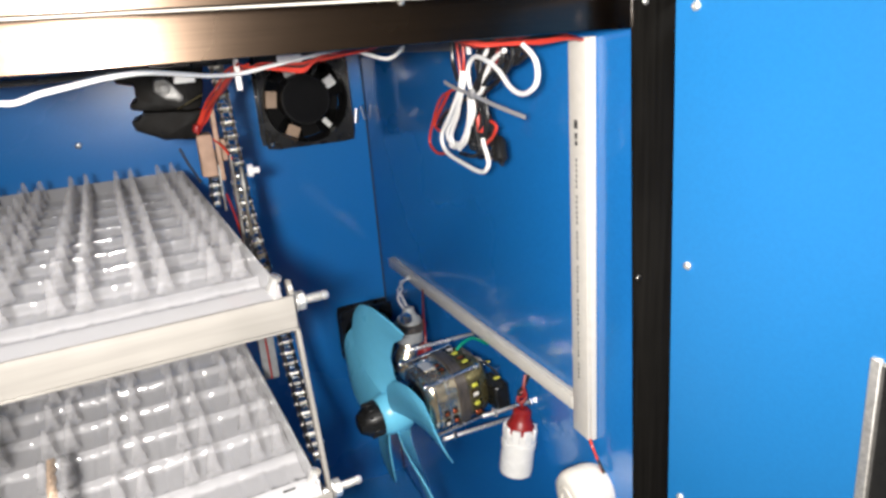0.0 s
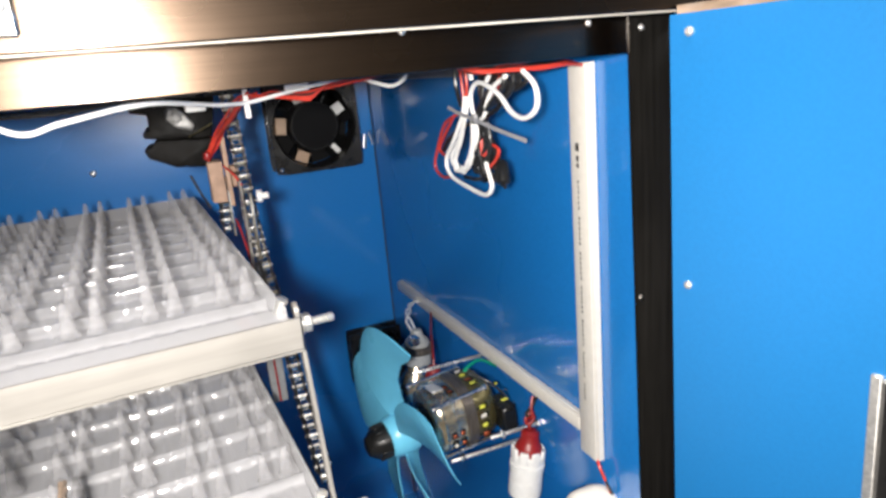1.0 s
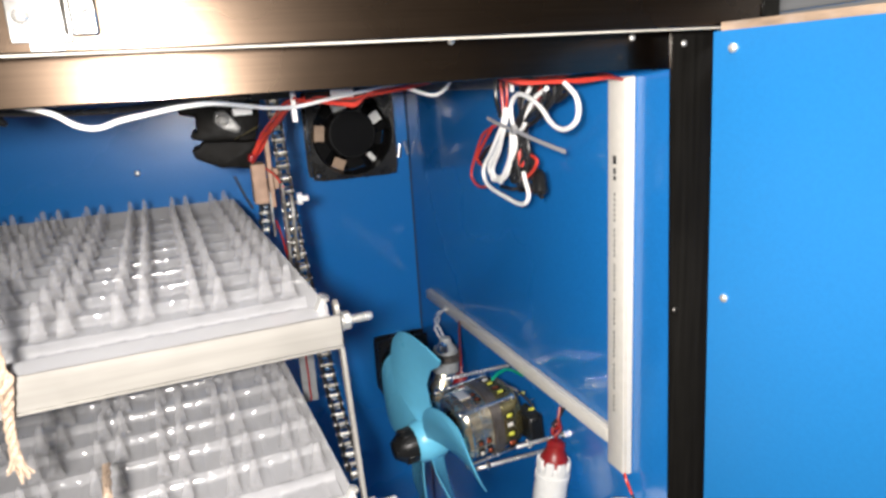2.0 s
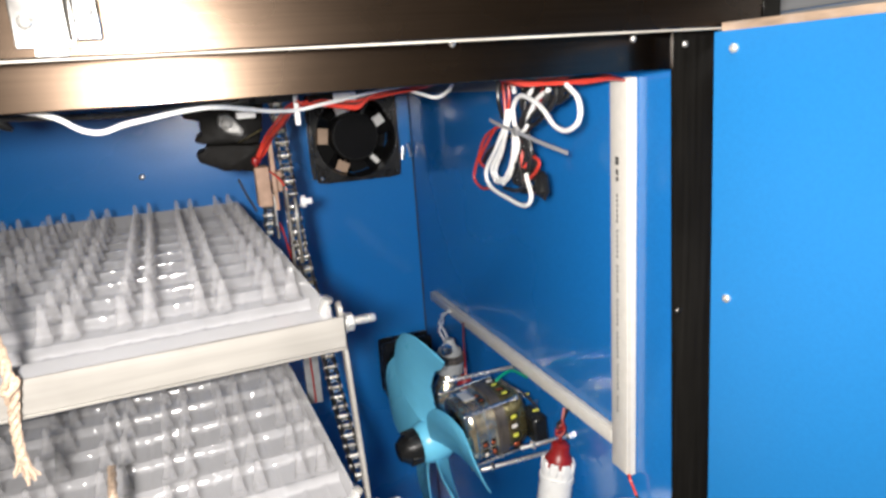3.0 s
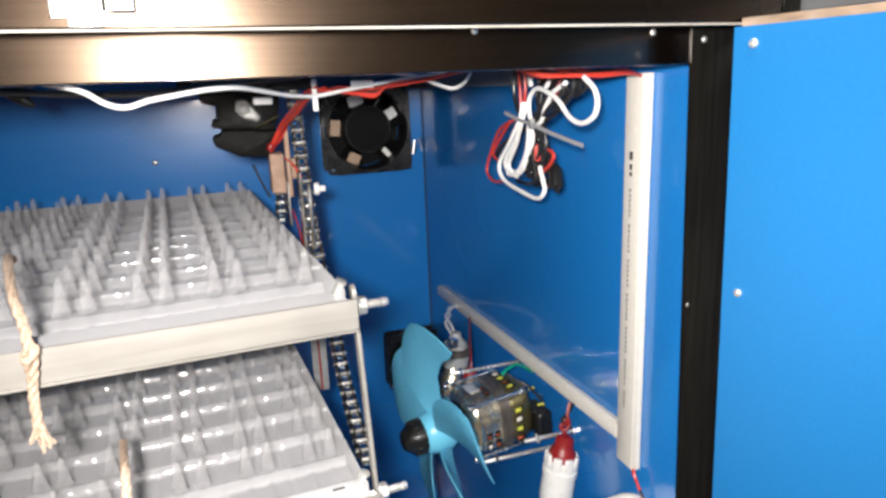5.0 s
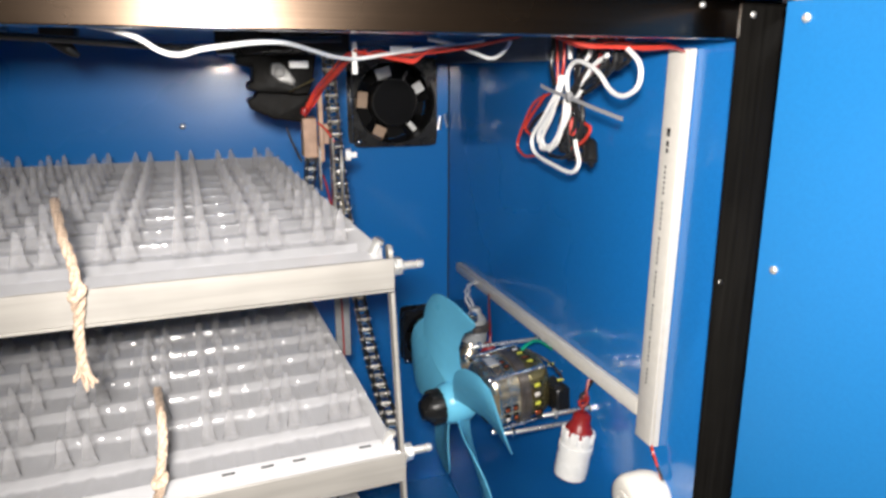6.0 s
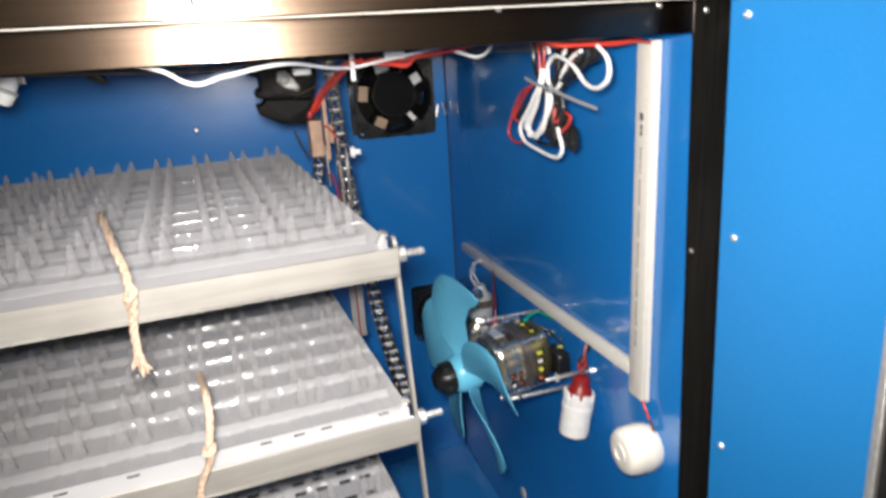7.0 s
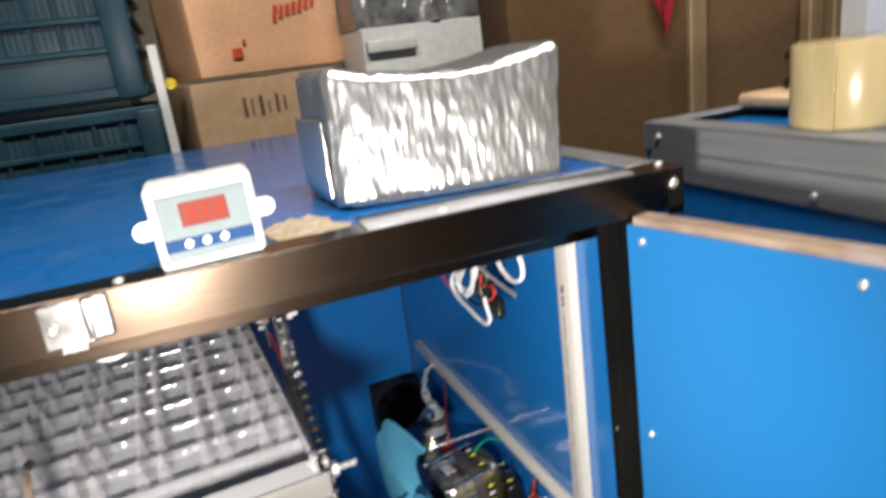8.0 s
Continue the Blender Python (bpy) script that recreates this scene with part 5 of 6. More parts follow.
BUNDLE = [
    ("W", [(0.380, 0.580, 1.117), (0.380, 0.565, 1.108), (0.380, 0.561, 1.098), (0.380, 0.566, 1.089), (0.380, 0.582, 1.084), (0.380, 0.599, 1.088), (0.380, 0.615, 1.099), (0.380, 0.633, 1.106),
           (0.380, 0.653, 1.109), (0.380, 0.666, 1.101), (0.380, 0.666, 1.089), (0.380, 0.662, 1.081)]),
    ("W", [(0.384, 0.612, 1.113), (0.384, 0.631, 1.106), (0.384, 0.644, 1.095), (0.384, 0.651, 1.084), (0.384, 0.661, 1.079)]),
    ("W", [(0.388, 0.698, 1.082), (0.388, 0.719, 1.062), (0.388, 0.732, 1.047), (0.388, 0.727, 1.036), (0.388, 0.708, 1.035), (0.388, 0.689, 1.047)]),
    ("W", [(0.382, 0.689, 1.083), (0.382, 0.713, 1.060), (0.382, 0.735, 1.040), (0.382, 0.726, 1.026), (0.382, 0.689, 1.020), (0.382, 0.656, 1.018), (0.382, 0.643, 1.027), (0.382, 0.649, 1.040),
           (0.382, 0.651, 1.046)]),
    ("W", [(0.386, 0.674, 1.077), (0.386, 0.673, 1.065), (0.386, 0.682, 1.053)]),
    ("W", [(0.380, 0.665, 1.130), (0.380, 0.664, 1.117), (0.380, 0.663, 1.111)]),
    ("W", [(0.384, 0.634, 1.130), (0.384, 0.639, 1.115), (0.384, 0.644, 1.110)]),
    ("R", [(0.392, 0.723, 1.081), (0.392, 0.755, 1.071), (0.392, 0.778, 1.048), (0.392, 0.791, 1.027), (0.392, 0.773, 1.018), (0.392, 0.747, 1.021)]),
    ("R", [(0.386, 0.649, 1.061), (0.386, 0.635, 1.057), (0.386, 0.640, 1.049), (0.386, 0.653, 1.041)]),
    ("R", [(0.390, 0.709, 1.130), (0.390, 0.705, 1.109), (0.390, 0.703, 1.089)]),
    ("R", [(0.384, 0.683, 1.130), (0.384, 0.682, 1.107), (0.384, 0.687, 1.089)]),
    ("R", [(0.388, 0.723, 1.080), (0.388, 0.753, 1.058), (0.388, 0.764, 1.046), (0.388, 0.746, 1.040)]),
    ("B", [(0.392, 0.672, 1.130), (0.392, 0.671, 1.094), (0.392, 0.673, 1.079), (0.392, 0.664, 1.062), (0.392, 0.648, 1.046), (0.392, 0.644, 1.038)]),
    ("B", [(0.386, 0.604, 1.115), (0.386, 0.608, 1.103), (0.386, 0.633, 1.089), (0.386, 0.657, 1.081)]),
    ("B", [(0.390, 0.665, 1.078), (0.390, 0.679, 1.056), (0.390, 0.674, 1.033)]),
    ("B", [(0.384, 0.647, 1.078), (0.384, 0.645, 1.059), (0.384, 0.658, 1.034)]),
    ("B", [(0.388, 0.709, 1.026), (0.388, 0.682, 1.027), (0.388, 0.659, 1.035)]),
    ("B", [(0.392, 0.606, 1.115), (0.392, 0.595, 1.110), (0.392, 0.607, 1.104), (0.392, 0.616, 1.103)]),
    ("B", [(0.386, 0.707, 1.130), (0.386, 0.709, 1.106), (0.386, 0.701, 1.089)]),
    ("B", [(0.390, 0.684, 1.078), (0.390, 0.739, 1.059), (0.390, 0.759, 1.046)]),
    ("B", [(0.384, 0.621, 1.130), (0.384, 0.616, 1.106), (0.384, 0.639, 1.094), (0.384, 0.657, 1.081)]),
]
cb = thing("cable_bundle", (0.388, 0.66, 1.02), "tied hank of white, red and black cables hanging from the ceiling", "cables")
for kind_, pts in BUNDLE:
    part({"W": "white_cable", "R": "red_wire", "B": "black_wire"}[kind_], wire(pts, {"W": 0.0019, "R": 0.0014, "B": 0.0019}[kind_]),
         {"W": WHITE_WIRE, "R": RED_WIRE, "B": BLACK_WIRE}[kind_], cb)
rnd = random.Random(3)
for k in range(22):                                     # the dark strands in the middle of the hank
    o = [rnd.uniform(-1, 1) for _ in range(6)]
    part("black_wire", wire([(0.392 + 0.004 * o[0], 0.640 + 0.038 * o[1], 1.130), (0.392, 0.640 + 0.036 * o[2], 1.108), (0.391 + 0.003 * o[3], 0.672 + 0.008 * o[0], 1.082),
                             (0.392 + 0.003 * o[4], 0.676 + 0.024 * o[2], 1.056), (0.392, 0.668 + 0.028 * o[5], 1.034), (0.392, 0.664 + 0.03 * o[1], 1.029 + 0.004 * o[3])], 0.0016),
         RED_WIRE if k % 9 == 7 else BLACK_WIRE, cb)
for k in range(5):                                      # white loops below the tie
    o = [rnd.uniform(-1, 1) for _ in range(6)]
    part("white_cable", wire([(0.381, 0.676 + 0.008 * o[0], 1.098), (0.379, 0.679 + 0.006 * o[0], 1.083), (0.381, 0.700 + 0.010 * o[1], 1.064), (0.382, 0.716 + 0.012 * o[2], 1.045 + 0.004 * o[3]),
                              (0.383, 0.708 + 0.012 * o[4], 1.032 + 0.004 * o[5]), (0.383, 0.690 + 0.008 * o[2], 1.038), (0.383, 0.680 + 0.006 * o[1], 1.058), (0.384, 0.676, 1.080)], 0.0013), WHITE_WIRE, cb)
part("plug", turned([(0.005, 0), (0.0065, 0.002), (0.006, 0.016), (0.003, 0.020)], (0.391, 0.640, 1.028), (0.1, 0.3, 1), 14), BLACK_PLASTIC, cb)
bm = bmesh.new()
tie = spline([(0.3795, 0.716, 1.0885), (0.3775, 0.690, 1.0845), (0.3775, 0.660, 1.0805), (0.380, 0.622, 1.0735), (0.384, 0.587, 1.0672)], 8)
for a, b in zip(tie, tie[1:]):
    up = (b - a).cross(Vector((1, 0, 0))).normalized() * 0.0015
    vs = [bm.verts.new(q + s * up + Vector((dx, 0, 0))) for q in (a, b) for s in (-1, 1) for dx in (0, 0.0009)]
    for q in ((0, 1, 3, 2), (4, 6, 7, 5), (0, 4, 5, 1), (2, 3, 7, 6), (0, 2, 6, 4), (1, 5, 7, 3)):
        bm.faces.new([vs[i] for i in q])
bmesh.ops.remove_doubles(bm, verts=bm.verts[:], dist=0.0006)
tie_ob = part("cable_tie", bm, FROST, cb, "translucent nylon cable tie with a long tail")
part("tie_head", solid(0.3765, 0.3805, 0.6555, 0.6625, 1.0765, 1.0845, bevel=0.0008), FROST, tie_ob)

# ceiling fittings seen beyond the rail
wl = thing("ceiling_lampholder", (-0.072, 0.75, 1.138), "white plastic lampholder under the cabinet ceiling", "lampholder")
part("shell", turned([(0.0075, 0), (0.0095, 0.002), (0.0105, 0.010), (0.0095, 0.011), (0.0090, 0.020), (0.0065, 0.026)], (-0.083, 0.745, 1.1005), (0.55, 0.1, 1), 22), WHITE, wl)
part("ring", turned([(0.0100, 0), (0.0116, 0.001), (0.0116, 0.003), (0.0100, 0.004)], (-0.0785, 0.746, 1.1090), (0.55, 0.1, 1), 22), GREY_FITTING, wl)
part("clip", solid(-0.0640, -0.0590, 0.742, 0.750, 1.114, 1.1375, bevel=0.001), CHROME, wl)
part("base", solid(-0.10, -0.05, 0.73, 0.77, 1.128, 1.1378, bevel=0.002), BLACK_PLASTIC, wl)
sw = thing("limit_switch", (0.01, 0.72, 1.138), "small black limit switch under the cabinet ceiling", "switch")
part("body", solid(-0.018, 0.006, 0.715, 0.735, 1.124, 1.1378, bevel=0.003, seg=2), BLACK_PLASTIC, sw)
part("lever", turned([(0.0045, 0), (0.0060, 0.003), (0.0055, 0.016), (0.0035, 0.024), (0.0015, 0.028)], (-0.016, 0.722, 1.1290), (0.75, 0, -0.62), 12), BLACK_PLASTIC, sw)

# ---------------------------------------------------------------- on the cabinet top
HX, HZ = 0.0030, 0.0030
lt = thing("hasp_latch", (0.083 + HX, YU, 1.155), "dull galvanised hasp plate screwed to the bronze edge trim", "latch")
bm = bmesh.new()
box(bm, 0.0655 + HX, 0.0885 + HX, YU - 0.0014, YU - 0.0001, 1.1450 + HZ, 1.1690 + HZ, bevel=0.0005)
box(bm, 0.0720 + HX, 0.0850 + HX, YU - 0.0016, YU - 0.0002, 1.1415 + HZ, 1.1460 + HZ, bevel=0.0004)
part("plate", bm, GALV, lt)
part("fold", solid(0.0885 + HX, 0.0995 + HX, YU - 0.0042, YU - 0.0001, 1.1470 + HZ, 1.1700 + HZ, bevel=0.0012), GALV, lt)
part("roll", turned([(0.0024, 0), (0.0026, 0.001), (0.0026, 0.0205), (0.0024, 0.0215)], (0.0885 + HX, YU - 0.0024, 1.1475 + HZ), (0, 0, 1), 12), GALV, lt)
for x, z in ((0.0710, 1.1555), (0.0942, 1.1590)):
    screw(lt, (x + HX, YU - 0.0016 if x < 0.09 else YU - 0.0042, z + HZ), (0, -1, 0), 0.0032)

ct = thing("thermostat_controller", (0.157, 0.51, ZTOP + 0.002), "white thermostat box with a red display standing on the cabinet", "controller")
CM = Matrix.Translation((0.1595, 0.4955, ZTOP + 0.0021)) @ Matrix.Rotation(radians(-1.5), 4, "Y") @ Matrix.Rotation(radians(3), 4, "X")


def on_ctl(bm):
    bm.transform(CM)
    return bm


part("case", on_ctl(solid(-0.0285, 0.0285, 0.0, 0.028, 0.0, 0.0475, bevel=0.0035, seg=3)), WHITE, ct)
bm = bmesh.new()
for a in ((-0.0262, 0.0262, 0.0025, 0.0050), (-0.0262, 0.0262, 0.0425, 0.0450), (-0.0262, -0.0240, 0.0050, 0.0425), (0.0240, 0.0262, 0.0050, 0.0425)):
    box(bm, a[0], a[1], -0.0014, 0.0006, a[2], a[3], bevel=0.0005)
part("bezel", on_ctl(bm), WHITE, ct)
part("front_label", on_ctl(solid(-0.0238, 0.0238, -0.0006, 0.0004, 0.0052, 0.0423)), GREY_LABEL, ct)
part("label_band", on_ctl(solid(-0.0236, 0.0236, -0.0009, -0.0005, 0.0105, 0.0175)), NAVY_LABEL, ct)
scr = part("display", on_ctl(solid(-0.0125, 0.0125, -0.0011, -0.0004, 0.0235, 0.0372, bevel=0.0002)), DISPLAY, ct, "red seven-segment display")
for k in range(3):                                       # three digits that cannot be read: lit bars
    x = -0.0085 + k * 0.0072
    bm = bmesh.new()
    box(bm, x, x + 0.0044, -0.0013, -0.0011, 0.0262, 0.0346)
    part("digit", on_ctl(bm), SEGMENT, scr)
for k in range(3):
    part("button", on_ctl(turned([(0.0022, 0), (0.0024, 0.0006), (0.0021, 0.0014), (0.001, 0.0015)], (-0.0115 + k * 0.0095, -0.0006, 0.0140), (0, -1, 0), 16)), WHITE, ct)
for s in (-1, 1):
    bm = bmesh.new()
    zc = 0.0245
    lathe(bm, [(0.0050, 0), (0.0050, 0.0030)], (s * 0.0330, 0.0035, zc), (0, 1, 0), 20)
    box(bm, min(s * 0.0275, s * 0.0330), max(s * 0.0275, s * 0.0330), 0.0035, 0.0065, zc - 0.0050, zc + 0.0050)
    part("mounting_ear", on_ctl(bm), WHITE, ct)
    part("screw_hole", on_ctl(turned([(0.0020, 0), (0.0016, 0.0003)], (s * 0.0330, 0.0034, zc), (0, -1, 0), 12)), GREY_FITTING, ct)

# dried glue and dust on the top, beside the foil parcel
smear = bmesh.new()
rnd = random.Random(9)
for k in range(5):
    c = Vector((0.218 + rnd.uniform(-0.012, 0.012), 0.545 + rnd.uniform(-0.03, 0.04), ZTOP + 0.0004 + 0.0002 * k))
    n = 18
    ring = [smear.verts.new(c + Vector(((0.019 + rnd.uniform(-0.005, 0.006)) * math.cos(a), (0.030 + rnd.uniform(-0.009, 0.006)) * math.sin(a), 0))) for a in (2 * math.pi * i / n for i in range(n))]
    mid = smear.verts.new(c + Vector((0, 0, 0.0012)))
    for i in range(n):
        smear.faces.new((ring[i], ring[(i + 1) % n], mid))
single("glue_smear", smear, surface("dusty_glue", (0.45, 0.36, 0.25), 0.85, grain=0.3, scale=150, bump=0.4, stain=0.5, stain_scale=60), (0.214, 0.545, ZTOP),
       "dusty buff glue smear on the blue top", "smear")

# parcel wrapped in foil
FM = Matrix(((0.980, -0.035, 0, 0.2470), (-0.197, 0.999, 0, 0.5640), (0, 0, 1, ZTOP + 0.0022), (0, 0, 0, 1)))     # a slightly skewed block
LXF, LYF, LZF = 0.164, 0.112, 0.097
bm = bmesh.new()
nx, ny, nz = 34, 22, 18


def foil_point(u, v, w_):
    """A slack rounded block: u, v, w run 0 to 1 along its length, depth and height."""
    p = Vector((u * LXF, v * LYF, w_ * LZF))
    c = Vector((LXF / 2, LYF / 2, LZF * 0.45))
    h = Vector((LXF / 2, LYF / 2, LZF * 0.55))
    q = p - c
    for a, b in ((0, 2), (0, 1), (1, 2)):
        e = max(0, abs(q[a]) / h[a] - 0.86) * max(0, abs(q[b]) / h[b] - 0.86)
        q *= 1 - 2.2 * e
    p = c + q
    if w_ > 0:
        p.z -= 0.013 * math.sin(math.pi * u) * w_ ** 3
        p.x += -0.010 * w_ * (1 - u) * -1 * 0.5 + 0.014 * w_ * u
        p.y += 0.016 * w_ * (1 - v)
        k = noise.noise(p * 30) * 0.0022 + noise.noise(p * 90) * 0.0008 + noise.noise(Vector((p.x * 260, p.y * 260, p.z * 60))) * 0.0005
        p += (q.normalized()) * k
    p.z = max(p.z, 0.0)
    return p


def foil_face(fn, na, nb):
    g = [[bm.verts.new(foil_point(*fn(i / na, j / nb))) for j in range(nb + 1)] for i in range(na + 1)]
    for i in range(na):
        for j in range(nb):
            bm.faces.new((g[i][j], g[i + 1][j], g[i + 1][j + 1], g[i][j + 1]))


foil_face(lambda a, b: (a, 0, b), nx * 2, nz * 2)
foil_face(lambda a, b: (a, 1, b), nx, nz)
foil_face(lambda a, b: (0, a, b), ny * 2, nz * 2)
foil_face(lambda a, b: (1, a, b), ny, nz)
foil_face(lambda a, b: (a, b, 1), nx * 2, ny * 2)
foil_face(lambda a, b: (a, b, 0), nx, ny)
bmesh.ops.remove_doubles(bm, verts=bm.verts[:], dist=0.0004)
bm.transform(FM)
parcel = thing("foil_parcel", (0.31, 0.57, ZTOP), "block wrapped in crinkled shiny silver foil on the cabinet", "foil parcel")
part("wrapping", bm, FOIL, parcel)
bm = lumpy(solid(-0.0030, -0.0012, 0.012, 0.098, 0.006, 0.060, bevel=0.0006), 0.0006)
bm.transform(FM)
part("folded_flap", bm, FOIL, parcel, "silver foil folded flat over the end")
ts = thing("plastic_strip", (0.34, YU + 0.03, ZTOP), "cloudy plastic strip lying along the edge before the parcel", "plastic strip")
part("strip", solid(0.247, 0.437, YU + 0.003, YU + 0.040, ZTOP + 0.0022, ZTOP + 0.0034, bevel=0.0004), FROST, ts)

# ---------------------------------------------------------------- behind the cabinet
def crate(x0, x1, y0, y1, z0, h, label):
    t = thing("plastic_crate", ((x0 + x1) / 2, (y0 + y1) / 2, z0), label, "crate", "stacked teal plastic crates")
    bm = bmesh.new()
    box(bm, x0, x1, y0, y1, z0 + 0.014, z0 + h, bevel=0.004, seg=2)
    part("shell", bm, CRATE, t)
    part("foot", solid(x0 + 0.03, x1 - 0.03, y0 + 0.03, y1 - 0.03, z0, z0 + 0.014), CRATE, t)
    for f in (0.10, 0.36, 0.55, 0.74, 0.95):
        bm = bmesh.new()
        hh = 0.012 if 0.1 < f < 0.9 else 0.02
        box(bm, x0 - 0.010, x1 + 0.010, y0 - 0.012, y0 - 0.0005, z0 + h * f - hh / 2, z0 + h * f + hh / 2, bevel=0.003)
        box(bm, x1 + 0.0005, x1 + 0.012, y0 - 0.0005, y1, z0 + h * f - hh / 2, z0 + h * f + hh / 2, bevel=0.003)
        part("rib", bm, CRATE, t)
    n = 13
    for k in range(n):
        x = x0 + 0.02 + (x1 - x0 - 0.04) * k / (n - 1)
        part("upright", solid(x - 0.003, x + 0.003, y0 - 0.008, y0 - 0.0004, z0 + h * 0.36, z0 + h * 0.93, bevel=0.001), CRATE, t)
    # Dark strips on the front; shade inside the slits is put into their colour.
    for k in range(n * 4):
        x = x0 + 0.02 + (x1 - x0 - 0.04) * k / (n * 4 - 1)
        part("slit_shade", solid(x - 0.0012, x + 0.0012, y0 - 0.0012, y0 - 0.0002, z0 + h * 0.40, z0 + h * 0.90), CRATE_DARK, t)
    part("corner_rib", solid(x1 - 0.045, x1 + 0.006, y0 - 0.016, y0 - 0.0005, z0 + 0.016, z0 + h * 0.98, bevel=0.006, seg=2), CRATE, t)
    return t


crate(-0.52, 0.115, 1.50, 1.95, 0.98, 0.262, "teal blue plastic crate stacked behind the cabinet")
crate(-0.50, 0.095, 1.51, 1.94, 1.2425, 0.29, "teal blue plastic crate stacked upon another crate")
stand = thing("crate_stand", (-0.2, 1.72, 0.0), "plain brown board stand under the stacked crates", "stand")
part("board", solid(-0.54, 0.60, 1.46, 2.0, 0.955, 0.9795, bevel=0.003), BROWN_BOARD, stand)
for x, y in ((-0.52, 1.48), (0.56, 1.48), (-0.52, 1.96), (0.56, 1.96)):
    part("leg", solid(x - 0.02, x + 0.02, y - 0.015, y + 0.015, 0.0, 0.955, bevel=0.003), WOOD, stand)


def carton(x0, x1, y0, y1, z0, z1, mat, label, turn=0.0, group=""):
    c = Vector(((x0 + x1) / 2, (y0 + y1) / 2, z0))
    t = thing("carton", c, label, "cardboard box", group)
    m = Matrix.Translation(c) @ Matrix.Rotation(radians(turn), 4, "Z") @ Matrix.Translation(-c)
    bm = bmesh.new()
    box(bm, x0, x1, y0, y1, z0, z1, bevel=0.003, seg=2)
    bmesh.ops.subdivide_edges(bm, edges=[e for e in bm.edges if e.calc_length() > 0.1], cuts=6, use_grid_fill=True)
    for v in bm.verts:
        v.co += Vector((noise.noise(v.co * 9), noise.noise(v.co * 9 + Vector((5, 0, 0))), 0.4 * noise.noise(v.co * 9 + Vector((0, 7, 0))) if v.co.z > z0 + 0.02 else 0)) * 0.004
    bm.transform(m)
    part("body", bm, mat, t)
    bm = solid((x0 + x1) / 2 - 0.025, (x0 + x1) / 2 + 0.025, y0 - 0.001, y1 + 0.001, z1 + 0.0025, z1 + 0.0035)
    bm.transform(m)
    part("tape", bm, TAPE, t)
    return t, m


c1, m1 = carton(0.140, 0.450, 1.532, 1.802, 0.98, 1.268, CARD, "worn brown cardboard box with dark faded print", 13)
bm = bmesh.new()
for k, (wd, hh) in enumerate(((0.010, 0.036), (0.004, 0.032), (0.012, 0.036), (0.005, 0.024), (0.010, 0.036), (0.006, 0.030))):
    x = 0.236 + k * 0.017
    box(bm, x, x + wd * 0.55, 1.5250, 1.5262, 1.195, 1.195 + hh)
bm.transform(m1)
part("faded_print", bm, CARD_DARK, c1, "plain dark bars of faded print")
c2, m2 = carton(0.162, 0.474, 1.532, 1.802, 1.276, 1.50, CARD_ORANGE, "orange brown cardboard box with red printing on top of another", 14)
bm = bmesh.new()
for k, tall in enumerate((0.030, 0.024, 0.020, 0.022, 0.026, 0.021, 0.019)):
    m = Matrix.Translation((0.332 + k * 0.0140, 0, 1.384 + 0.0030 * k)) @ Matrix.Rotation(radians(14), 4, "Y")
    box(bm, -0.0040, 0.0042, 1.5252, 1.5262, -tall / 2, tall / 2, m=m)
bm.transform(m2)
part("red_print", bm, CARD_RED, c2, "row of plain red printed bars")
bm = bmesh.new()
box(bm, 0.232, 0.252, 1.5250, 1.5262, 1.308, 1.325)
box(bm, 0.255, 0.262, 1.5250, 1.5262, 1.332, 1.340)
bm.transform(m2)
part("red_stamp", bm, CARD_RED, c2)

ws = thing("white_strip", (0.122, 1.46, 0.98), "narrow white plastic strip upright beside the crates", "strip")
bm = solid(0.1185, 0.1345, 1.462, 1.470, 0.9798, 1.346, bevel=0.001)
part("strip", bm, WHITE, ws)
yk = thing("yellow_knob", (0.142, 1.47, 1.264), "small bright yellow plastic cap beside the cardboard box", "cap")
part("cap", turned([(0.010, 0), (0.0135, 0.004), (0.0135, 0.012), (0.009, 0.018), (0.002, 0.019)], (0.143, 1.516, 1.272), (0, -1, 0.1), 18), surface("yellow_plastic", (0.85, 0.62, 0.02), 0.35, grain=0.05), yk)

# shelf goods beyond the foil parcel
bag = bmesh.new()
nb_ = 40
g = []
for i in range(nb_ + 1):
    row = []
    for j in range(21):
        u, v = i / nb_, j / 20
        a = math.pi * v
        x = 0.50 + 0.40 * u
        r = 0.085 * (0.75 + 0.25 * math.sin(math.pi * u)) * (1 + 0.35 * noise.noise(Vector((u * 9, v * 5, 0))))
        row.append(bag.verts.new((x, 1.50 - r * math.cos(a) * 1.1, 1.330 + r * math.sin(a) * 1.25)))
    g.append(row)
for i in range(nb_):
    for j in range(20):
        bag.faces.new((g[i][j], g[i + 1][j], g[i + 1][j + 1], g[i][j + 1]))
bmesh.ops.recalc_face_normals(bag, faces=bag.faces[:])
bag.faces.new([g[0][j] for j in range(21)])
bag.faces.new([g[nb_][j] for j in range(20, -1, -1)])
single("plastic_bag", bag, GREY_BAG, (0.70, 1.50, 1.33), "crumpled dark glossy plastic bag on a grey shelf box", "bag")
gb = thing("grey_box", (0.68, 1.5, 0.0), "pale grey box standing behind the foil parcel", "box")
part("body", solid(0.50, 0.93, 1.40, 1.60, 0.0, 1.3295, bevel=0.004, seg=2), surface("pale_grey_board", (0.68, 0.68, 0.66), 0.6, grain=0.1, scale=60, stain=0.3, stain_scale=10), gb)
part("white_handle", solid(0.505, 0.605, 1.382, 1.3995, 1.283, 1.305, bevel=0.003, seg=2), WHITE, gb)

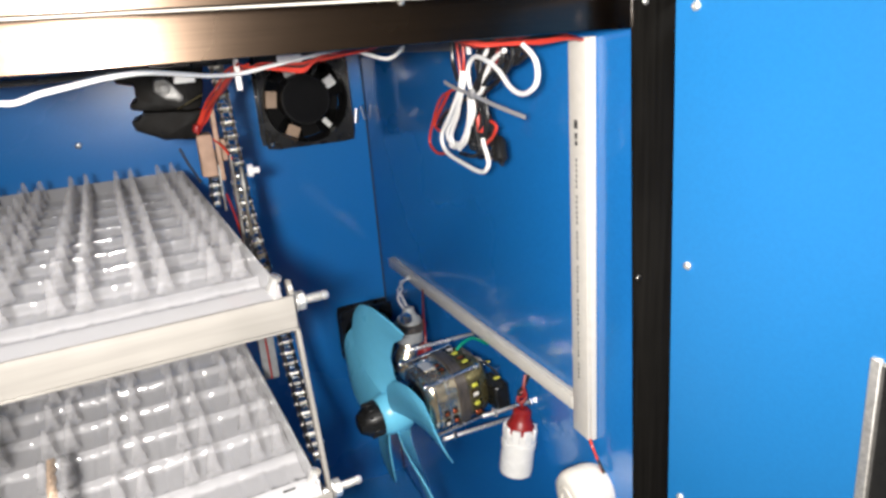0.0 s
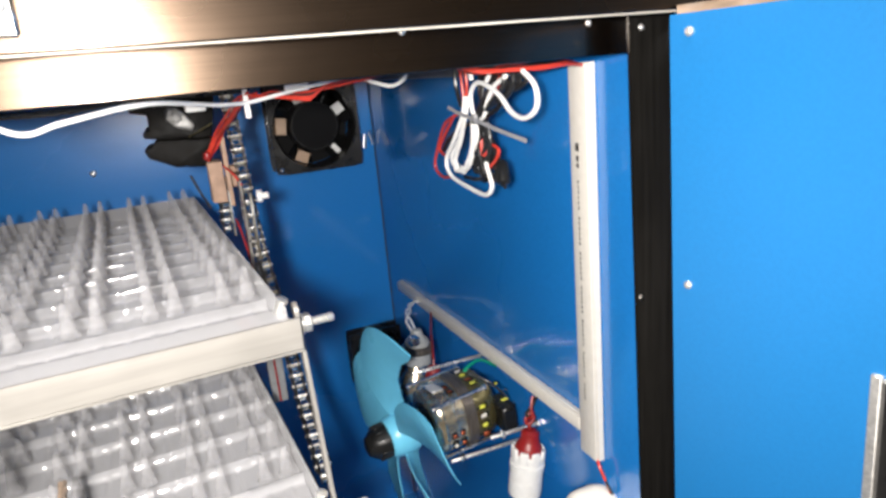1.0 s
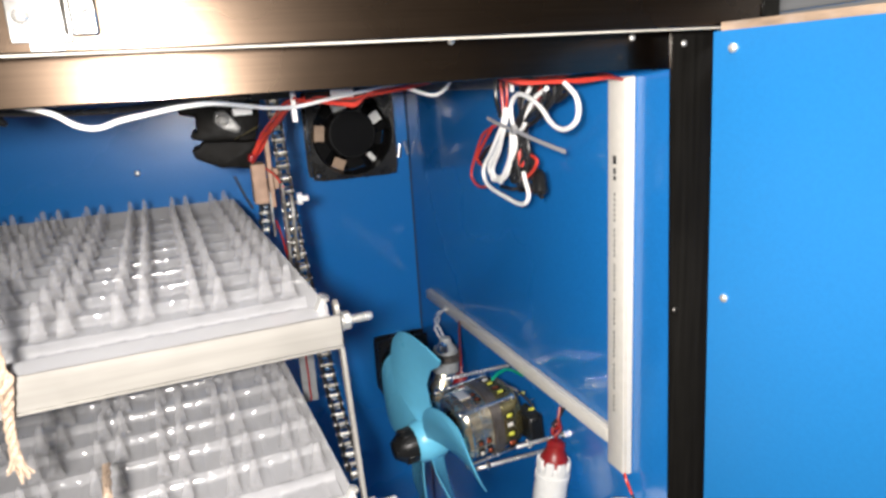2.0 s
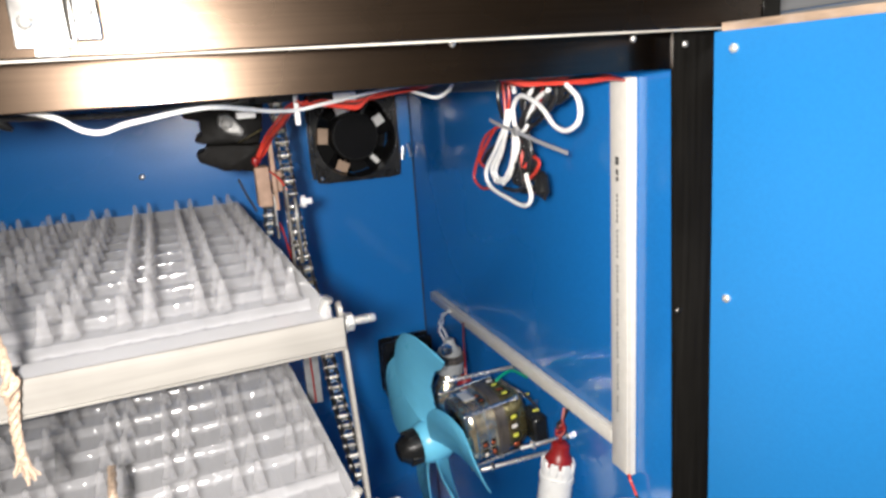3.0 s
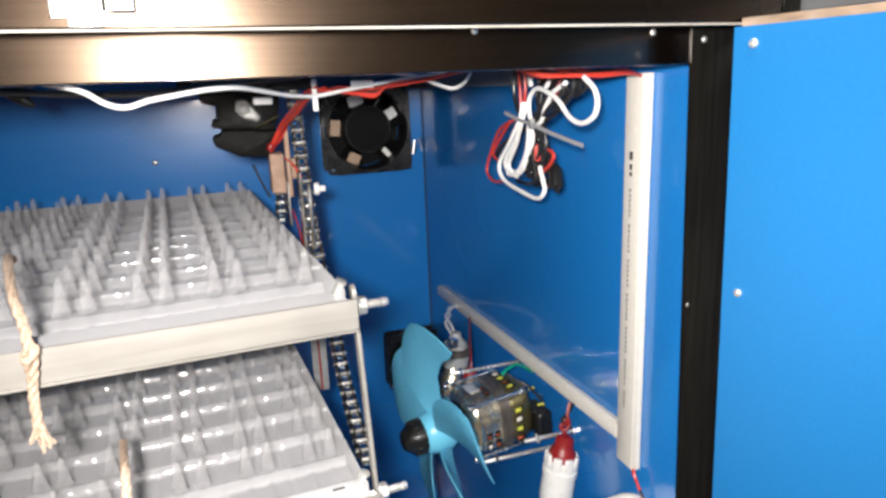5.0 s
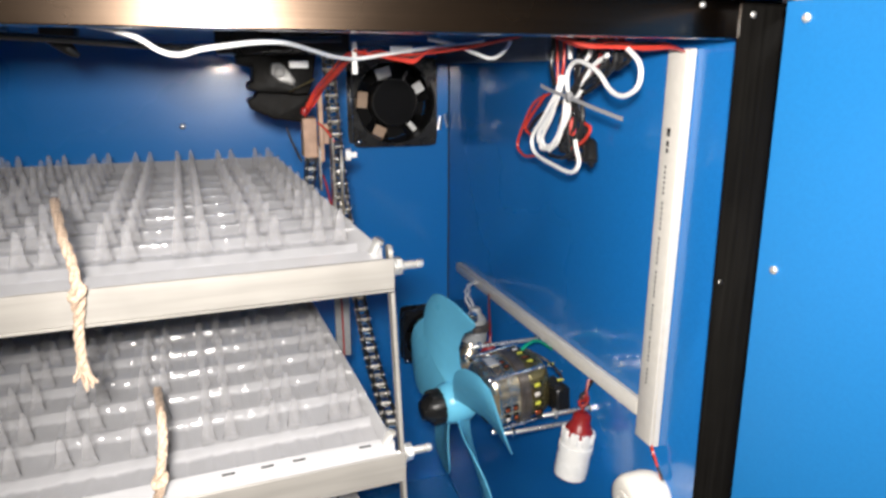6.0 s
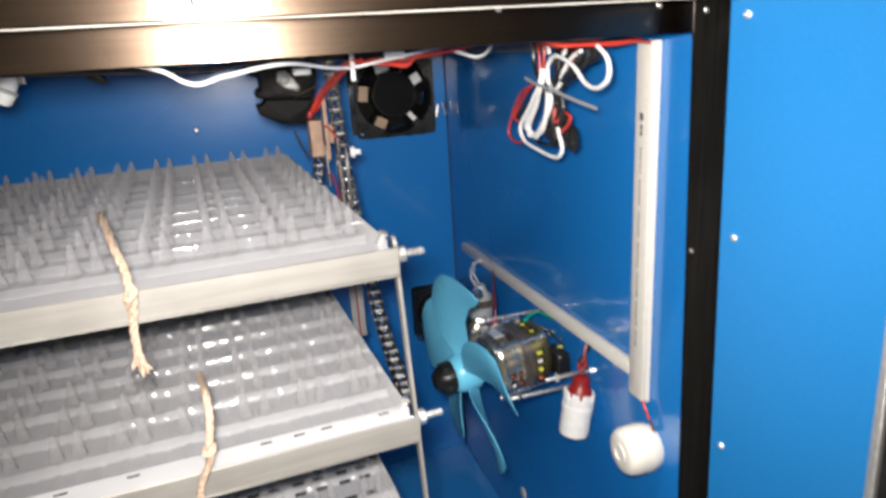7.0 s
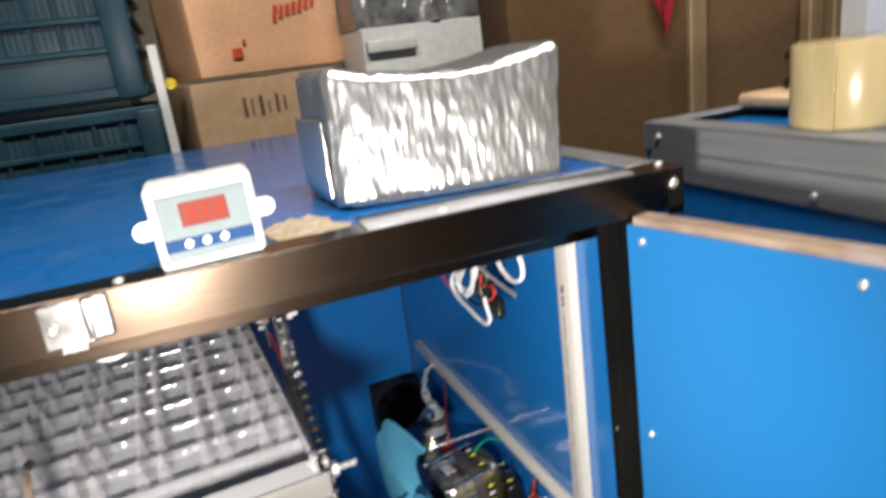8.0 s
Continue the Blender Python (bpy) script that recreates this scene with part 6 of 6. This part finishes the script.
big, mb = carton(0.625, 0.955, 1.03, 1.13, 0.0, 1.45, CARD_BROWN, "tall plain brown cardboard carton behind the cabinets", 0)
part("corner_strip", solid(0.948, 0.982, 1.020, 1.032, 0.0, 1.45, bevel=0.002), WOOD, big, "pale corner strip")
board = single("leaning_board", solid(0.985, 1.45, 1.10, 1.13, 0.0, 1.5, bevel=0.002), BROWN_BOARD, (1.2, 1.1, 0), "dark brown hardboard sheet behind the cabinets", "board")
bm = bmesh.new()
n = 14
cloth = [[bm.verts.new((0.866 + 0.046 * (i / 6) + (0.018 - 0.036 * i / 6) * (j / 12) ** 4, 1.008 + 0.004 * math.sin(i * 1.7 + j * 0.3), 1.36 - 0.112 * (j / 12) * (1 - 0.25 * abs(i / 3 - 1))))
          for j in range(13)] for i in range(7)]
for i in range(6):
    for j in range(12):
        bm.faces.new((cloth[i][j], cloth[i + 1][j], cloth[i + 1][j + 1], cloth[i][j + 1]))
bmesh.ops.solidify(bm, geom=bm.faces[:], thickness=0.002)
single("red_cloth", bm, RED_CLOTH, (0.892, 1.01, 1.36), "dark red cloth tip hanging in front of the carton", "cloth")

# on the neighbouring cabinet
tp = thing("tape_roll", (0.616, 0.455, 1.183), "large roll of buff packing tape standing on the grey edge", "tape roll")
part("roll", turned([(0.0405, 0.0), (0.0445, 0.0006), (0.0450, 0.002), (0.0450, 0.058), (0.0445, 0.0594), (0.0405, 0.060)], (0.620, 0.470, 1.1831), (0, 0, 1), 56), TAPE, tp)
bm = bmesh.new()
lathe(bm, [(0.0385, 0.0), (0.0400, 0.0), (0.0400, 0.0605), (0.0385, 0.0605)], (0.620, 0.470, 1.1831), (0, 0, 1), 56, cap=False)
part("core", bm, CARD, tp, "brown cardboard core")
part("loose_end", solid(0.5735, 0.5748, 0.452, 0.468, 1.184, 1.2425, bevel=0.0003), TAPE, tp)
single("cardboard_scrap", solid(0.66, 0.785, 0.56, 0.628, 1.1832, 1.1955, bevel=0.003), CARD, (0.72, 0.59, 1.1832), "flat brown cardboard scrap lying on the blue top", "cardboard")
dk = thing("dark_spool", (0.712, 0.592, 1.1956), "dark round spool behind the tape roll", "spool")
part("body", turned([(0.022, 0), (0.025, 0.003), (0.025, 0.008), (0.020, 0.010), (0.020, 0.026), (0.025, 0.028), (0.024, 0.034), (0.012, 0.036)], (0.718, 0.592, 1.1956), (0, 0, 1), 28), BLACK_PLASTIC, dk)
pp = thing("paper_pad", (0.86, 0.61, 1.1745), "white paper pad standing upright behind the tape roll", "paper")
part("pad", solid(0.792, 0.93, 0.598, 0.626, 1.1745, 1.40, bevel=0.001), PAPER, pp)
for k, x in enumerate((1.255, 1.315)):
    single("wooden_slat", solid(x, x + 0.035, 1.06, 1.085, 0.0, 1.5, bevel=0.003), WOOD, (x, 1.07, 0), "pale bare wooden slat leaning behind the cabinets", "slat", "slats behind the cabinets")
